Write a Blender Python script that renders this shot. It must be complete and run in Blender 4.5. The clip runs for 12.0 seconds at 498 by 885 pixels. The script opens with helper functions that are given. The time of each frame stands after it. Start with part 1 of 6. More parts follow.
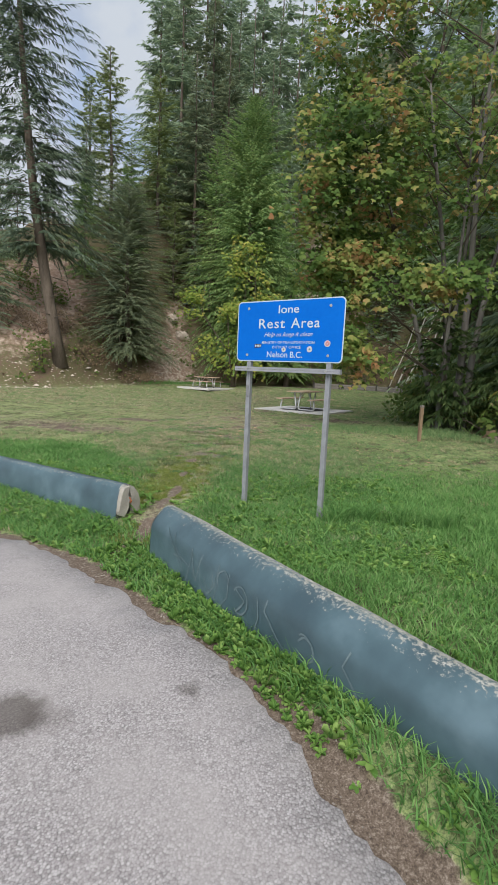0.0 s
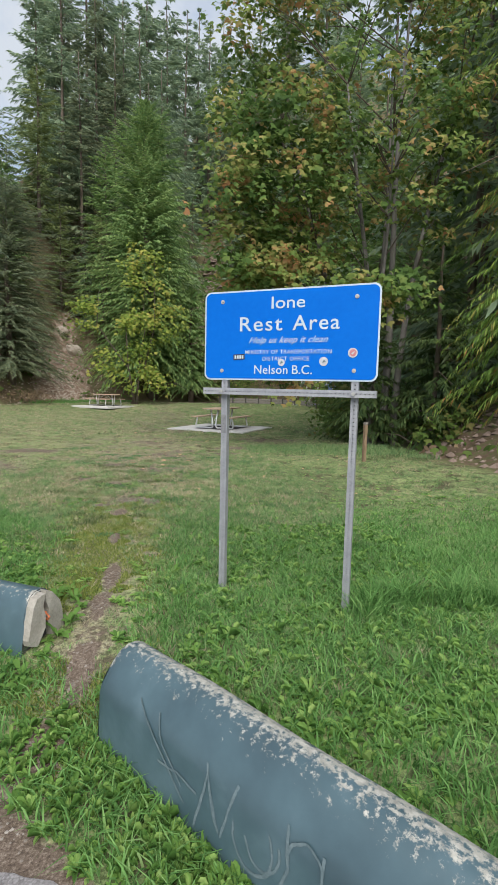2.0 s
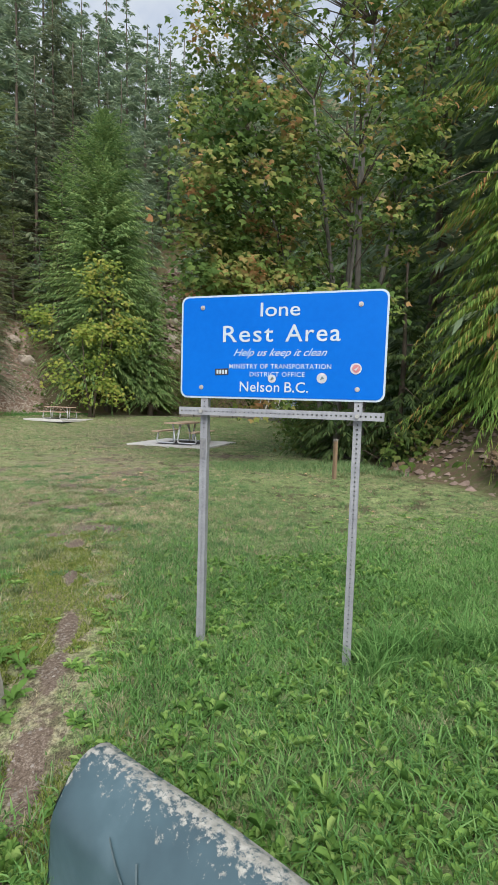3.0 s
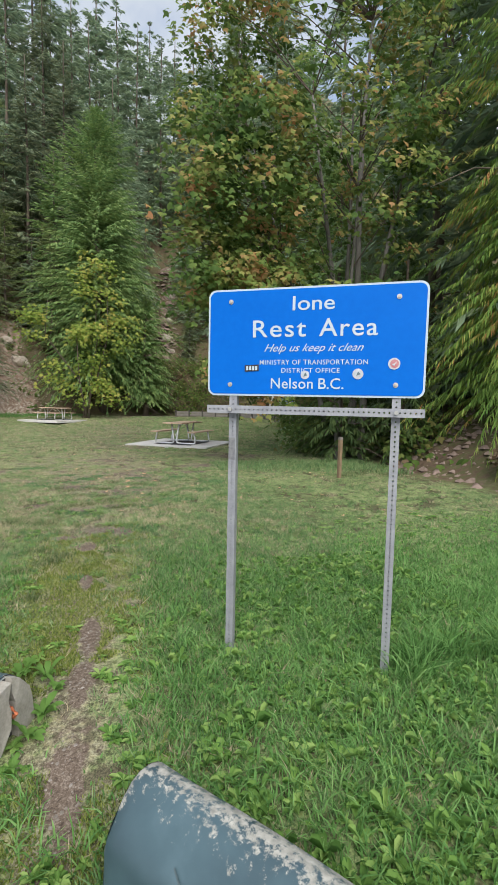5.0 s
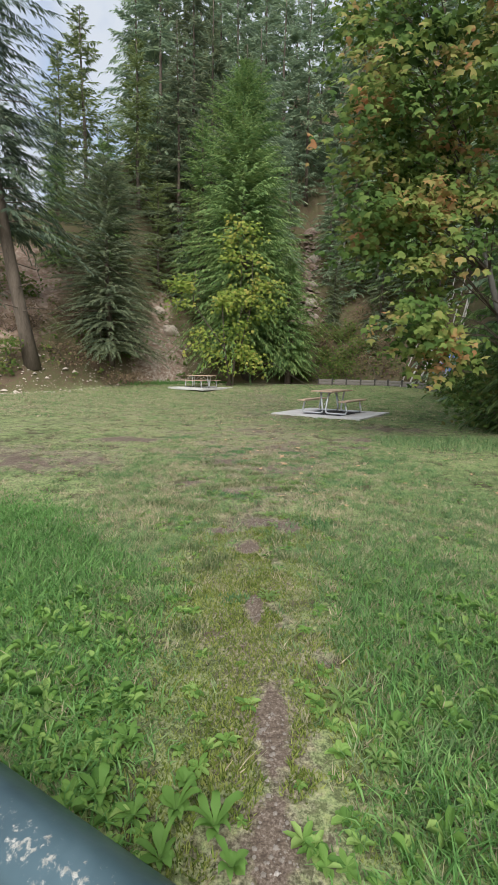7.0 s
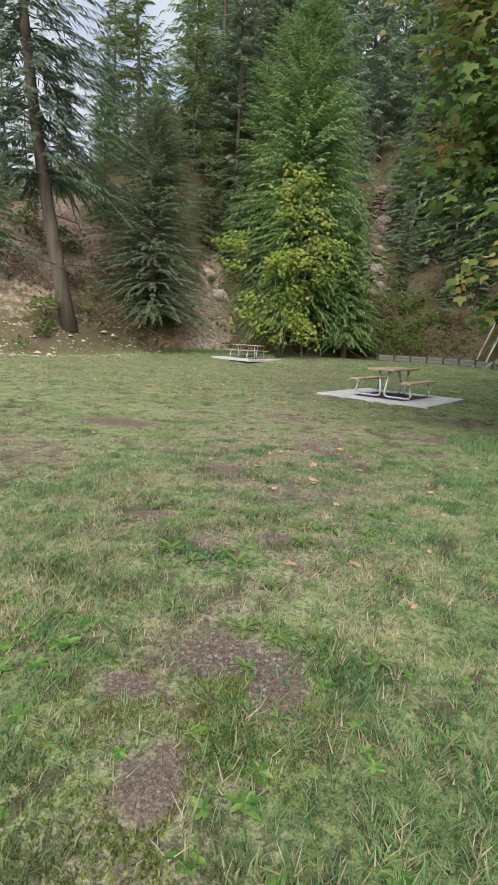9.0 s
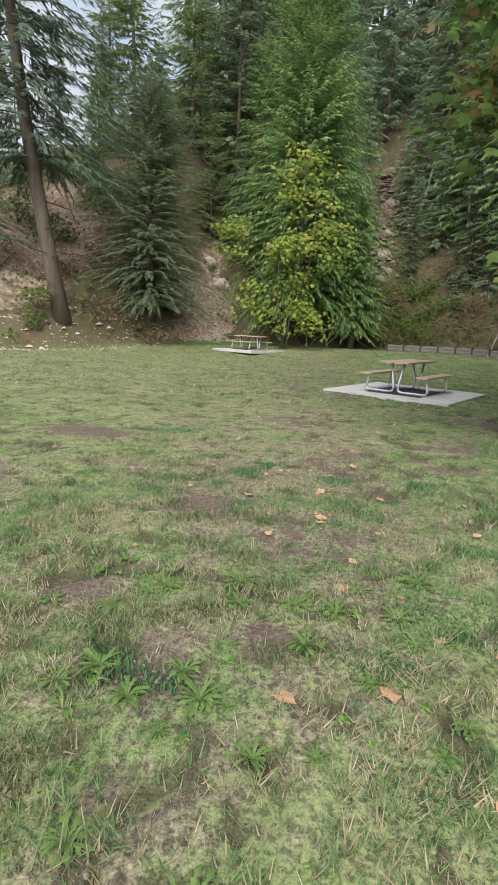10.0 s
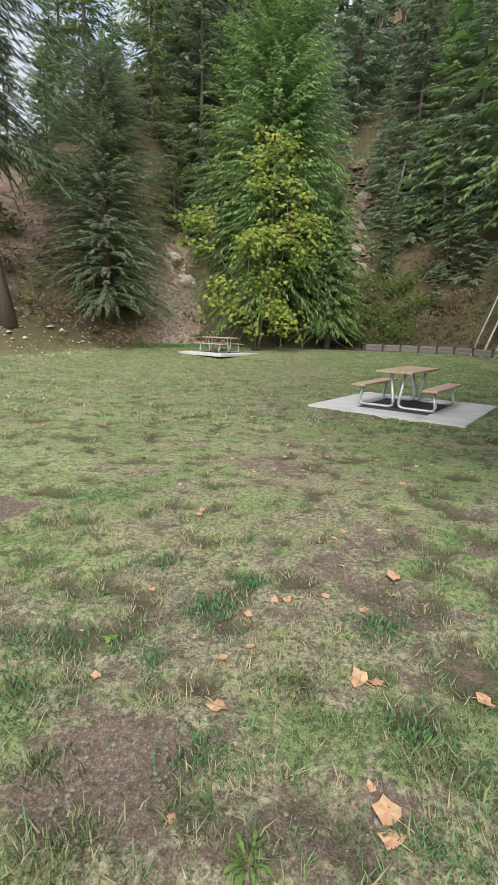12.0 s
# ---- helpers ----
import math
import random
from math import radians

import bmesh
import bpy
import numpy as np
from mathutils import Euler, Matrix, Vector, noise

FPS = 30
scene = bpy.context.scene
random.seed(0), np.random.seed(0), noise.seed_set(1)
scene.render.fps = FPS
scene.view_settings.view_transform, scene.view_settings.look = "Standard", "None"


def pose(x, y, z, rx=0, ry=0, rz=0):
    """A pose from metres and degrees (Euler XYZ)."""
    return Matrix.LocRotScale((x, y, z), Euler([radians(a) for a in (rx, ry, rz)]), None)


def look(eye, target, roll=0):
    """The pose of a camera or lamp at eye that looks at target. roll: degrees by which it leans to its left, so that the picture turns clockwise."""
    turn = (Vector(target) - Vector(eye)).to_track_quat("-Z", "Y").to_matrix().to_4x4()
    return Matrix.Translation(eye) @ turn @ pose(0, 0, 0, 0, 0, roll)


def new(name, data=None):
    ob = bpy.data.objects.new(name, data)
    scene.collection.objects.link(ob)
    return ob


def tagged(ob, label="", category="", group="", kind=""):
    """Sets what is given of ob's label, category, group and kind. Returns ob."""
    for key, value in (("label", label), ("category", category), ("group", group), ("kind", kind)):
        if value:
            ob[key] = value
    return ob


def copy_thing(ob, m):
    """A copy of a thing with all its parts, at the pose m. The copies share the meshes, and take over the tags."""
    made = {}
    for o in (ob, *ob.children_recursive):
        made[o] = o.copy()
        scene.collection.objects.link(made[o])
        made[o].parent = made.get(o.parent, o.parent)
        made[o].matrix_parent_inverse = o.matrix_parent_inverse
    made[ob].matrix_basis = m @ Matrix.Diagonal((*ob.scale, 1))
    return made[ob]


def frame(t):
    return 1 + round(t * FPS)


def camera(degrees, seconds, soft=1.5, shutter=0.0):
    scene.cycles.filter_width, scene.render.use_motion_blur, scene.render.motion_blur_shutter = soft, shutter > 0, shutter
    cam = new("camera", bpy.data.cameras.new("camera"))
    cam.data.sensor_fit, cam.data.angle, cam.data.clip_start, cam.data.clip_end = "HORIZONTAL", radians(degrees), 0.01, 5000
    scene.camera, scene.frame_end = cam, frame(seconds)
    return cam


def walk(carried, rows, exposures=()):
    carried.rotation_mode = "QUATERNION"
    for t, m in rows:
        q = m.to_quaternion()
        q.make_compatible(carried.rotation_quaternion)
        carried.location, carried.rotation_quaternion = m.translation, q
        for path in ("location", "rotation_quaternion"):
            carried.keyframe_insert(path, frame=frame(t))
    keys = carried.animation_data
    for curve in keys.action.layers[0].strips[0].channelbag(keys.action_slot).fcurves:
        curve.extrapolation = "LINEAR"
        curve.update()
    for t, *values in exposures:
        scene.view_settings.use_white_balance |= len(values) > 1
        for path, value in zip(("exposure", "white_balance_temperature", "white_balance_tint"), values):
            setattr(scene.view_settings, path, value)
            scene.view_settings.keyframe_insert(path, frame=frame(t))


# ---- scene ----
cam = camera(55.7, 12.0)
PATH = [
    (0, (0.254, -0.116, 1.442), (0.146, 1.86, 1.151), 2.5),
    (0.5, (0.037, 0.324, 1.439), (0.021, 2.305, 1.156), 2.5),
    (1, (-0.139, 0.739, 1.446), (-0.037, 2.717, 1.175), 2.2),
    (1.5, (-0.265, 1.175, 1.473), (-0.056, 3.149, 1.221), 1.8),
    (2, (-0.417, 1.555, 1.497), (-0.099, 3.517, 1.277), 1.3),
    (2.5, (-0.465, 1.869, 1.509), (-0.07, 3.822, 1.331), 1.5),
    (3, (-0.491, 2.051, 1.536), (-0.004, 3.984, 1.375), 1.7),
    (3.2, (-0.52, 2.085, 1.546), (-0.001, 4.01, 1.39), 1.6),
    (4.8, (-0.662, 2.203, 1.521), (-0.089, 4.114, 1.373), 1.3),
    (5, (-0.68, 2.203, 1.52), (-0.165, 4.13, 1.357), 1.2),
    (5.5, (-0.778, 2.34, 1.481), (-0.459, 4.304, 1.276), 1),
    (6, (-0.817, 2.688, 1.473), (-0.686, 4.669, 1.223), 0.9),
    (6.5, (-0.897, 3.087, 1.45), (-0.869, 5.067, 1.174), 1),
    (7, (-0.963, 3.554, 1.439), (-1.011, 5.53, 1.134), 1),
    (7.5, (-0.945, 4.041, 1.461), (-1.078, 6.006, 1.119), 1.5),
    (7.7, (-0.966, 4.242, 1.442), (-1.12, 6.203, 1.083), 1.9),
    (9.3, (-0.608, 6.413, 1.373), (-0.883, 8.346, 0.936), 3.1),
    (9.5, (-0.628, 6.632, 1.382), (-0.905, 8.562, 0.94), 2.9),
    (10, (-0.667, 7.189, 1.405), (-0.952, 9.113, 0.937), 2.6),
    (10.5, (-0.768, 7.756, 1.409), (-1.037, 9.676, 0.918), 2.5),
    (11, (-0.784, 8.328, 1.448), (-1.006, 10.255, 0.958), 2.6),
    (11.5, (-0.88, 8.813, 1.495), (-1.066, 10.746, 1.018), 2.4),
    (12, (-0.964, 9.361, 1.518), (-1.136, 11.298, 1.048), 1.9),
]
walk(cam, [(t, look(eye, target, roll)) for t, eye, target, roll in PATH], [(0.0, 1.04), (1.5, 1.16), (3.0, 1.22), (6.5, 1.22), (9.5, 1.27), (12.0, 1.35)])

# ---- world, sun ----
world = bpy.data.worlds.new("world")
scene.world = world
world.use_nodes = True
wn, wl = world.node_tree.nodes, world.node_tree.links
wn.clear()
w_out = wn.new("ShaderNodeOutputWorld")
w_sky = wn.new("ShaderNodeTexSky")
w_sky.sky_type, w_sky.sun_disc = "NISHITA", False
w_sky.sun_elevation, w_sky.sun_rotation = radians(45), radians(181)
w_bg_sky = wn.new("ShaderNodeBackground")
w_bg_sky.inputs["Strength"].default_value = 0.1
w_bg_cloud = wn.new("ShaderNodeBackground")
w_bg_cloud.inputs["Color"].default_value = (0.83, 0.9, 1.0, 1)
w_bg_cloud.inputs["Strength"].default_value = 0.36
w_tc = wn.new("ShaderNodeTexCoord")
w_noise = wn.new("ShaderNodeTexNoise")
w_noise.inputs["Scale"].default_value, w_noise.inputs["Detail"].default_value = 3.2, 6
w_ramp = wn.new("ShaderNodeValToRGB")
w_ramp.color_ramp.elements[0].position, w_ramp.color_ramp.elements[1].position = 0.34, 0.52
w_mix = wn.new("ShaderNodeMixShader")
wl.new(w_tc.outputs["Generated"], w_noise.inputs["Vector"])
wl.new(w_noise.outputs["Fac"], w_ramp.inputs["Fac"])
wl.new(w_sky.outputs["Color"], w_bg_sky.inputs["Color"])
wl.new(w_ramp.outputs["Color"], w_mix.inputs["Fac"])
wl.new(w_bg_sky.outputs[0], w_mix.inputs[1])
wl.new(w_bg_cloud.outputs[0], w_mix.inputs[2])
wl.new(w_mix.outputs[0], w_out.inputs["Surface"])

sun_data = bpy.data.lights.new("sun", "SUN")
sun_data.energy, sun_data.angle, sun_data.color = 2.2, radians(60), (1.0, 0.96, 0.88)
sun = new("sun", sun_data)
sun.matrix_world = look((0, 0, 0), (0.015, 0.707, -0.707))


# ---- materials ----
def mat(name):
    m = bpy.data.materials.new(name)
    m.use_nodes = True
    t = m.node_tree
    b = t.nodes["Principled BSDF"]
    return m, t, b


def node(t, kind, **kw):
    n = t.nodes.new(kind)
    for k, v in kw.items():
        n.inputs[k.replace("_", " ")].default_value = v
    return n


def coords(t, which="Object"):
    return t.nodes.new("ShaderNodeTexCoord").outputs[which]


def noise_tex(t, vec, scale, detail=4, rough=0.55):
    n = node(t, "ShaderNodeTexNoise", Scale=scale, Detail=detail, Roughness=rough)
    t.links.new(vec, n.inputs["Vector"])
    return n.outputs["Fac"]


def ramp(t, fac, stops):
    r = t.nodes.new("ShaderNodeValToRGB")
    e = r.color_ramp.elements
    while len(e) < len(stops):
        e.new(0.5)
    for el, (p, c) in zip(e, stops):
        el.position, el.color = p, (*c, 1) if len(c) == 3 else c
    t.links.new(fac, r.inputs["Fac"])
    return r.outputs["Color"]


def mixc(t, fac, a, b, mode="MIX"):
    n = t.nodes.new("ShaderNodeMix")
    n.data_type, n.blend_type = "RGBA", mode
    for sock, v in ((n.inputs[0], fac), (n.inputs[6], a), (n.inputs[7], b)):
        if hasattr(v, "links"):
            t.links.new(v, sock)
        elif isinstance(v, (int, float)):
            sock.default_value = v
        else:
            sock.default_value = (*v, 1)
    return n.outputs[2]


def maths(t, op, a, b=0.0):
    n = t.nodes.new("ShaderNodeMath")
    n.operation = op
    for sock, v in zip(n.inputs, (a, b)):
        if hasattr(v, "links"):
            t.links.new(v, sock)
        else:
            sock.default_value = v
    return n.outputs[0]


def bump(t, b, height, strength=0.4, distance=0.02):
    n = node(t, "ShaderNodeBump", Strength=strength, Distance=distance)
    t.links.new(height, n.inputs["Height"])
    t.links.new(n.outputs[0], b.inputs["Normal"])


def island(t):
    return t.nodes.new("ShaderNodeNewGeometry").outputs["Random Per Island"]


def leaf_mat(name, stops, patch_scale=0.6, spread=0.45, through_light=0.25, rough=0.6):
    """Foliage: colour by leaf and by bough, with some light through the leaf."""
    m, t, b = mat(name)
    n = noise_tex(t, coords(t), patch_scale, 3)
    f = maths(t, "ADD", maths(t, "MULTIPLY", island(t), spread), maths(t, "MULTIPLY", n, 1.0 - spread))
    c = ramp(t, f, stops)
    t.links.new(c, b.inputs["Base Color"])
    b.inputs["Roughness"].default_value = rough
    b.inputs["Specular IOR Level"].default_value = 0.085
    tr = t.nodes.new("ShaderNodeBsdfTranslucent")
    t.links.new(c, tr.inputs["Color"])
    mx = t.nodes.new("ShaderNodeMixShader")
    mx.inputs[0].default_value = through_light
    t.links.new(b.outputs[0], mx.inputs[1])
    t.links.new(tr.outputs[0], mx.inputs[2])
    t.links.new(mx.outputs[0], t.nodes["Material Output"].inputs["Surface"])
    return m


def rough_mat(name, stops, scale=8.0, fine=60.0, rough=0.85, bump_strength=0.4, bump_distance=0.01, metal=0.0, stretch=None):
    """A matt surface with stains and grain at two scales."""
    m, t, b = mat(name)
    vec = coords(t)
    if stretch:
        mp = t.nodes.new("ShaderNodeMapping")
        mp.inputs["Scale"].default_value = stretch
        t.links.new(vec, mp.inputs["Vector"])
        vec = mp.outputs[0]
    n1, n2 = noise_tex(t, vec, scale, 5), noise_tex(t, vec, fine, 3)
    f = maths(t, "ADD", maths(t, "MULTIPLY", n1, 0.65), maths(t, "MULTIPLY", n2, 0.35))
    t.links.new(ramp(t, f, stops), b.inputs["Base Color"])
    b.inputs["Roughness"].default_value = rough
    b.inputs["Metallic"].default_value = metal
    bump(t, b, f, bump_strength, bump_distance)
    return m


M_CEDAR = leaf_mat("cedar_foliage", [(0.2, (0.104, 0.196, 0.0809)), (0.5, (0.203, 0.318, 0.116)), (0.8, (0.347, 0.439, 0.168))], 0.35, 0.5, 0.42)
M_CEDAR_NEAR = leaf_mat("cedar_fronds", [(0.25, (0.102, 0.204, 0.054)), (0.5, (0.216, 0.348, 0.084)), (0.62, (0.384, 0.444, 0.12)), (0.7, (0.552, 0.276, 0.12))], 0.7, 0.3, 0.5)
M_SPRUCE = leaf_mat("spruce_needles", [(0.2, (0.111, 0.148, 0.101)), (0.55, (0.191, 0.233, 0.143)), (0.85, (0.286, 0.313, 0.175))], 0.5, 0.55, 0.42)
M_FIR = leaf_mat("fir_needles", [(0.2, (0.16, 0.236, 0.166)), (0.55, (0.258, 0.341, 0.222)), (0.85, (0.368, 0.438, 0.258))], 0.3, 0.5, 0.42)
M_FIR_DARK = leaf_mat("dark_fir_needles", [(0.2, (0.07, 0.105, 0.078)), (0.55, (0.12, 0.165, 0.112)), (0.85, (0.19, 0.23, 0.145))], 0.4, 0.5, 0.3)
M_HEMLOCK = leaf_mat("hemlock_needles", [(0.2, (0.04, 0.075, 0.03)), (0.55, (0.08, 0.125, 0.045)), (0.85, (0.14, 0.18, 0.065))], 0.6, 0.5, 0.35)
M_LARCH = leaf_mat("pale_needles", [(0.2, (0.134, 0.179, 0.0784)), (0.55, (0.213, 0.269, 0.112)), (0.85, (0.291, 0.336, 0.134))], 0.3, 0.5, 0.42)
M_MAPLE = leaf_mat("maple_leaves", [(0.3, (0.0425, 0.0851, 0.0255)), (0.46, (0.0992, 0.17, 0.0454)), (0.55, (0.208, 0.265, 0.0737)), (0.61, (0.34, 0.284, 0.109)), (0.68, (0.435, 0.227, 0.113))], 1.0, 0.1, 0.45)
M_BUSH = leaf_mat("yellowing_leaves", [(0.2, (0.095, 0.165, 0.04)), (0.43, (0.19, 0.272, 0.055)), (0.58, (0.323, 0.369, 0.085)), (0.74, (0.475, 0.369, 0.12))], 0.35, 0.3, 0.45)
M_SHRUB = leaf_mat("shrub_leaves", [(0.25, (0.0525, 0.09, 0.0225)), (0.5, (0.0975, 0.158, 0.0375)), (0.7, (0.18, 0.165, 0.06))], 0.7, 0.4, 0.4)
M_DRYSHRUB = leaf_mat("dry_brush", [(0.2, (0.084, 0.0595, 0.0385)), (0.5, (0.14, 0.101, 0.063)), (0.8, (0.21, 0.154, 0.098))], 0.7, 0.6, 0.1)
M_GRASS = leaf_mat("lush_grass", [(0.2, (0.0681, 0.16, 0.0473)), (0.5, (0.144, 0.304, 0.0903)), (0.75, (0.235, 0.404, 0.142)), (0.95, (0.363, 0.421, 0.218))], 1.3, 0.5, 0.42)
M_LAWN = leaf_mat("mown_grass", [(0.2, (0.0686, 0.146, 0.0685)), (0.45, (0.147, 0.252, 0.106)), (0.6, (0.244, 0.34, 0.155)), (0.8, (0.392, 0.419, 0.249))], 9.0, 0.25, 0.35)
M_CLUMP = leaf_mat("fresh_clump", [(0.2, (0.0585, 0.144, 0.063)), (0.5, (0.122, 0.243, 0.104)), (0.8, (0.207, 0.333, 0.153))], 2.0, 0.6, 0.4)
M_DRYLAWN = leaf_mat("dry_mown_grass", [(0.2, (0.149, 0.177, 0.103)), (0.42, (0.298, 0.29, 0.183)), (0.55, (0.428, 0.365, 0.246)), (0.72, (0.595, 0.501, 0.365))], 9.0, 0.25, 0.35)
M_WEED = leaf_mat("broad_weeds", [(0.2, (0.102, 0.212, 0.051)), (0.55, (0.196, 0.348, 0.085)), (0.85, (0.315, 0.451, 0.145))], 2.0, 0.7, 0.45, 0.5)
M_DANDELION = leaf_mat("dandelion_leaves", [(0.2, (0.125, 0.212, 0.0666)), (0.55, (0.216, 0.322, 0.106)), (0.85, (0.34, 0.434, 0.167))], 14.0, 0.45, 0.4, 0.5)
M_MOSS = leaf_mat("mossy_groundcover", [(0.2, (0.081, 0.126, 0.027)), (0.5, (0.18, 0.234, 0.054)), (0.8, (0.306, 0.324, 0.108))], 3.0, 0.6, 0.3)
M_DRYTUFT = leaf_mat("dry_tuft", [(0.2, (0.081, 0.126, 0.0495)), (0.55, (0.153, 0.198, 0.09)), (0.85, (0.342, 0.324, 0.198))], 2.0, 0.7, 0.3)
M_FALLEN = leaf_mat("fallen_leaf", [(0.2, (0.36, 0.158, 0.092)), (0.4, (0.5, 0.26, 0.161)), (0.6, (0.5, 0.335, 0.212)), (0.8, (0.56, 0.428, 0.258))], 2.3, 0.2, 0.1)
M_BARK = rough_mat("bark", [(0.3, (0.045, 0.0338, 0.0263)), (0.7, (0.15, 0.12, 0.0938))], 3.0, 22.0, 0.95, 0.9, 0.03, stretch=(1, 1, 0.18))
M_GREYBARK = rough_mat("grey_bark", [(0.3, (0.08, 0.075, 0.07)), (0.7, (0.23, 0.215, 0.2))], 3.0, 22.0, 0.95, 0.8, 0.02, stretch=(1, 1, 0.25))
M_ROCK = rough_mat("rock", [(0.3, (0.17, 0.14, 0.12)), (0.7, (0.42, 0.37, 0.32))], 2.2, 18.0, 0.9, 0.7, 0.03)
M_SCREE = rough_mat("scree_stone", [(0.3, (0.32, 0.26, 0.21)), (0.7, (0.58, 0.51, 0.45))], 3.0, 18.0, 0.95, 0.5, 0.02)
M_GRIT = rough_mat("grit_stone", [(0.3, (0.105, 0.0867, 0.0732)), (0.55, (0.209, 0.184, 0.161)), (0.7, (0.348, 0.32, 0.292))], 24.0, 120.0, 0.95, 0.3, 0.004)
M_CONCRETE = rough_mat("bare_concrete", [(0.3, (0.2, 0.185, 0.16)), (0.7, (0.4, 0.38, 0.34))], 6.0, 70.0, 0.9, 0.5, 0.006)
M_PAD = rough_mat("pad_concrete", [(0.3, (0.4, 0.39, 0.39)), (0.7, (0.6, 0.585, 0.58))], 2.5, 40.0, 0.9, 0.3, 0.004)
# near-black tone for shade painted under the tables and in the barrier's slot
M_SHADE_TONE = rough_mat("painted_shade_tone", [(0.3, (0.02, 0.019, 0.022)), (0.7, (0.07, 0.065, 0.07))], 4.0, 50.0, 0.95, 0.5, 0.01)
M_PLANK = rough_mat("table_plank", [(0.3, (0.4, 0.27, 0.19)), (0.7, (0.6, 0.45, 0.35))], 5.0, 40.0, 0.7, 0.3, 0.003, stretch=(6, 0.6, 6))
M_TIMBER = rough_mat("weathered_timber", [(0.3, (0.08, 0.072, 0.065)), (0.7, (0.27, 0.25, 0.23))], 4.0, 30.0, 0.9, 0.5, 0.006, stretch=(0.5, 4, 4))
M_DRIFT = rough_mat("bleached_wood", [(0.3, (0.32, 0.3, 0.28)), (0.7, (0.6, 0.57, 0.53))], 4.0, 30.0, 0.9, 0.5, 0.006)
M_DARKTIMBER = rough_mat("dark_timber", [(0.3, (0.03, 0.028, 0.026)), (0.7, (0.1, 0.09, 0.08))], 4.0, 30.0, 0.9, 0.5, 0.006)
M_STAKE = rough_mat("stake_wood", [(0.3, (0.112, 0.07, 0.042)), (0.7, (0.266, 0.189, 0.119))], 6.0, 40.0, 0.85, 0.5, 0.006, stretch=(5, 5, 0.6))
M_GALV = rough_mat("galvanised_steel", [(0.3, (0.209, 0.217, 0.244)), (0.7, (0.348, 0.357, 0.383))], 14.0, 90.0, 0.55, 0.15, 0.002, metal=0.3)
M_PIPE = rough_mat("pipe_steel", [(0.3, (0.5, 0.51, 0.53)), (0.7, (0.68, 0.69, 0.71))], 8.0, 60.0, 0.45, 0.1, 0.002, metal=0.6)
M_BOLT = rough_mat("bolt_steel", [(0.3, (0.3, 0.3, 0.29)), (0.7, (0.52, 0.51, 0.49))], 60.0, 200.0, 0.5, 0.1, 0.001, metal=0.5)
M_BLUE = rough_mat("sign_blue", [(0.3, (0.001, 0.102, 0.47)), (0.7, (0.002, 0.126, 0.54))], 2.0, 30.0, 0.4, 0.02, 0.001)
M_WHITE = rough_mat("sign_white", [(0.3, (0.361, 0.442, 0.51)), (0.7, (0.464, 0.543, 0.608))], 6.0, 60.0, 0.45, 0.02, 0.001)
M_BLACK = rough_mat("sticker_black", [(0.3, (0.01, 0.01, 0.012)), (0.7, (0.03, 0.03, 0.035))], 20.0, 90.0, 0.5, 0.02, 0.001)
M_RED = rough_mat("sticker_red", [(0.3, (0.36, 0.11, 0.13)), (0.7, (0.46, 0.2, 0.22))], 40.0, 120.0, 0.5, 0.02, 0.001)
M_REDROCK = rough_mat("reddish_bank_rock", [(0.3, (0.115, 0.0805, 0.069)), (0.7, (0.31, 0.23, 0.196))], 3.0, 20.0, 0.95, 0.6, 0.02)
M_PALE = rough_mat("sticker_pale", [(0.3, (0.32, 0.349, 0.397)), (0.7, (0.512, 0.538, 0.563))], 45.0, 120.0, 0.5, 0.02, 0.001)
M_RUST = rough_mat("orange_rust", [(0.3, (0.3, 0.075, 0.03)), (0.7, (0.488, 0.165, 0.075))], 30.0, 90.0, 0.8, 0.3, 0.004)
M_TARP = rough_mat("blue_tarp", [(0.3, (0.1, 0.16, 0.42)), (0.7, (0.22, 0.3, 0.6))], 3.0, 20.0, 0.5, 0.3, 0.02)
M_CHALK = rough_mat("scratched_paint", [(0.35, (0.0704, 0.11, 0.128)), (0.65, (0.132, 0.176, 0.194))], 25.0, 90.0, 0.8, 0.1, 0.001)
M_LABEL = rough_mat("grey_label", [(0.3, (0.1, 0.105, 0.12)), (0.7, (0.225, 0.225, 0.235))], 60.0, 200.0, 0.6, 0.1, 0.001)


for m_sign in (M_BLUE, M_WHITE):
    m_sign.node_tree.nodes["Principled BSDF"].inputs["Specular IOR Level"].default_value = 0.08


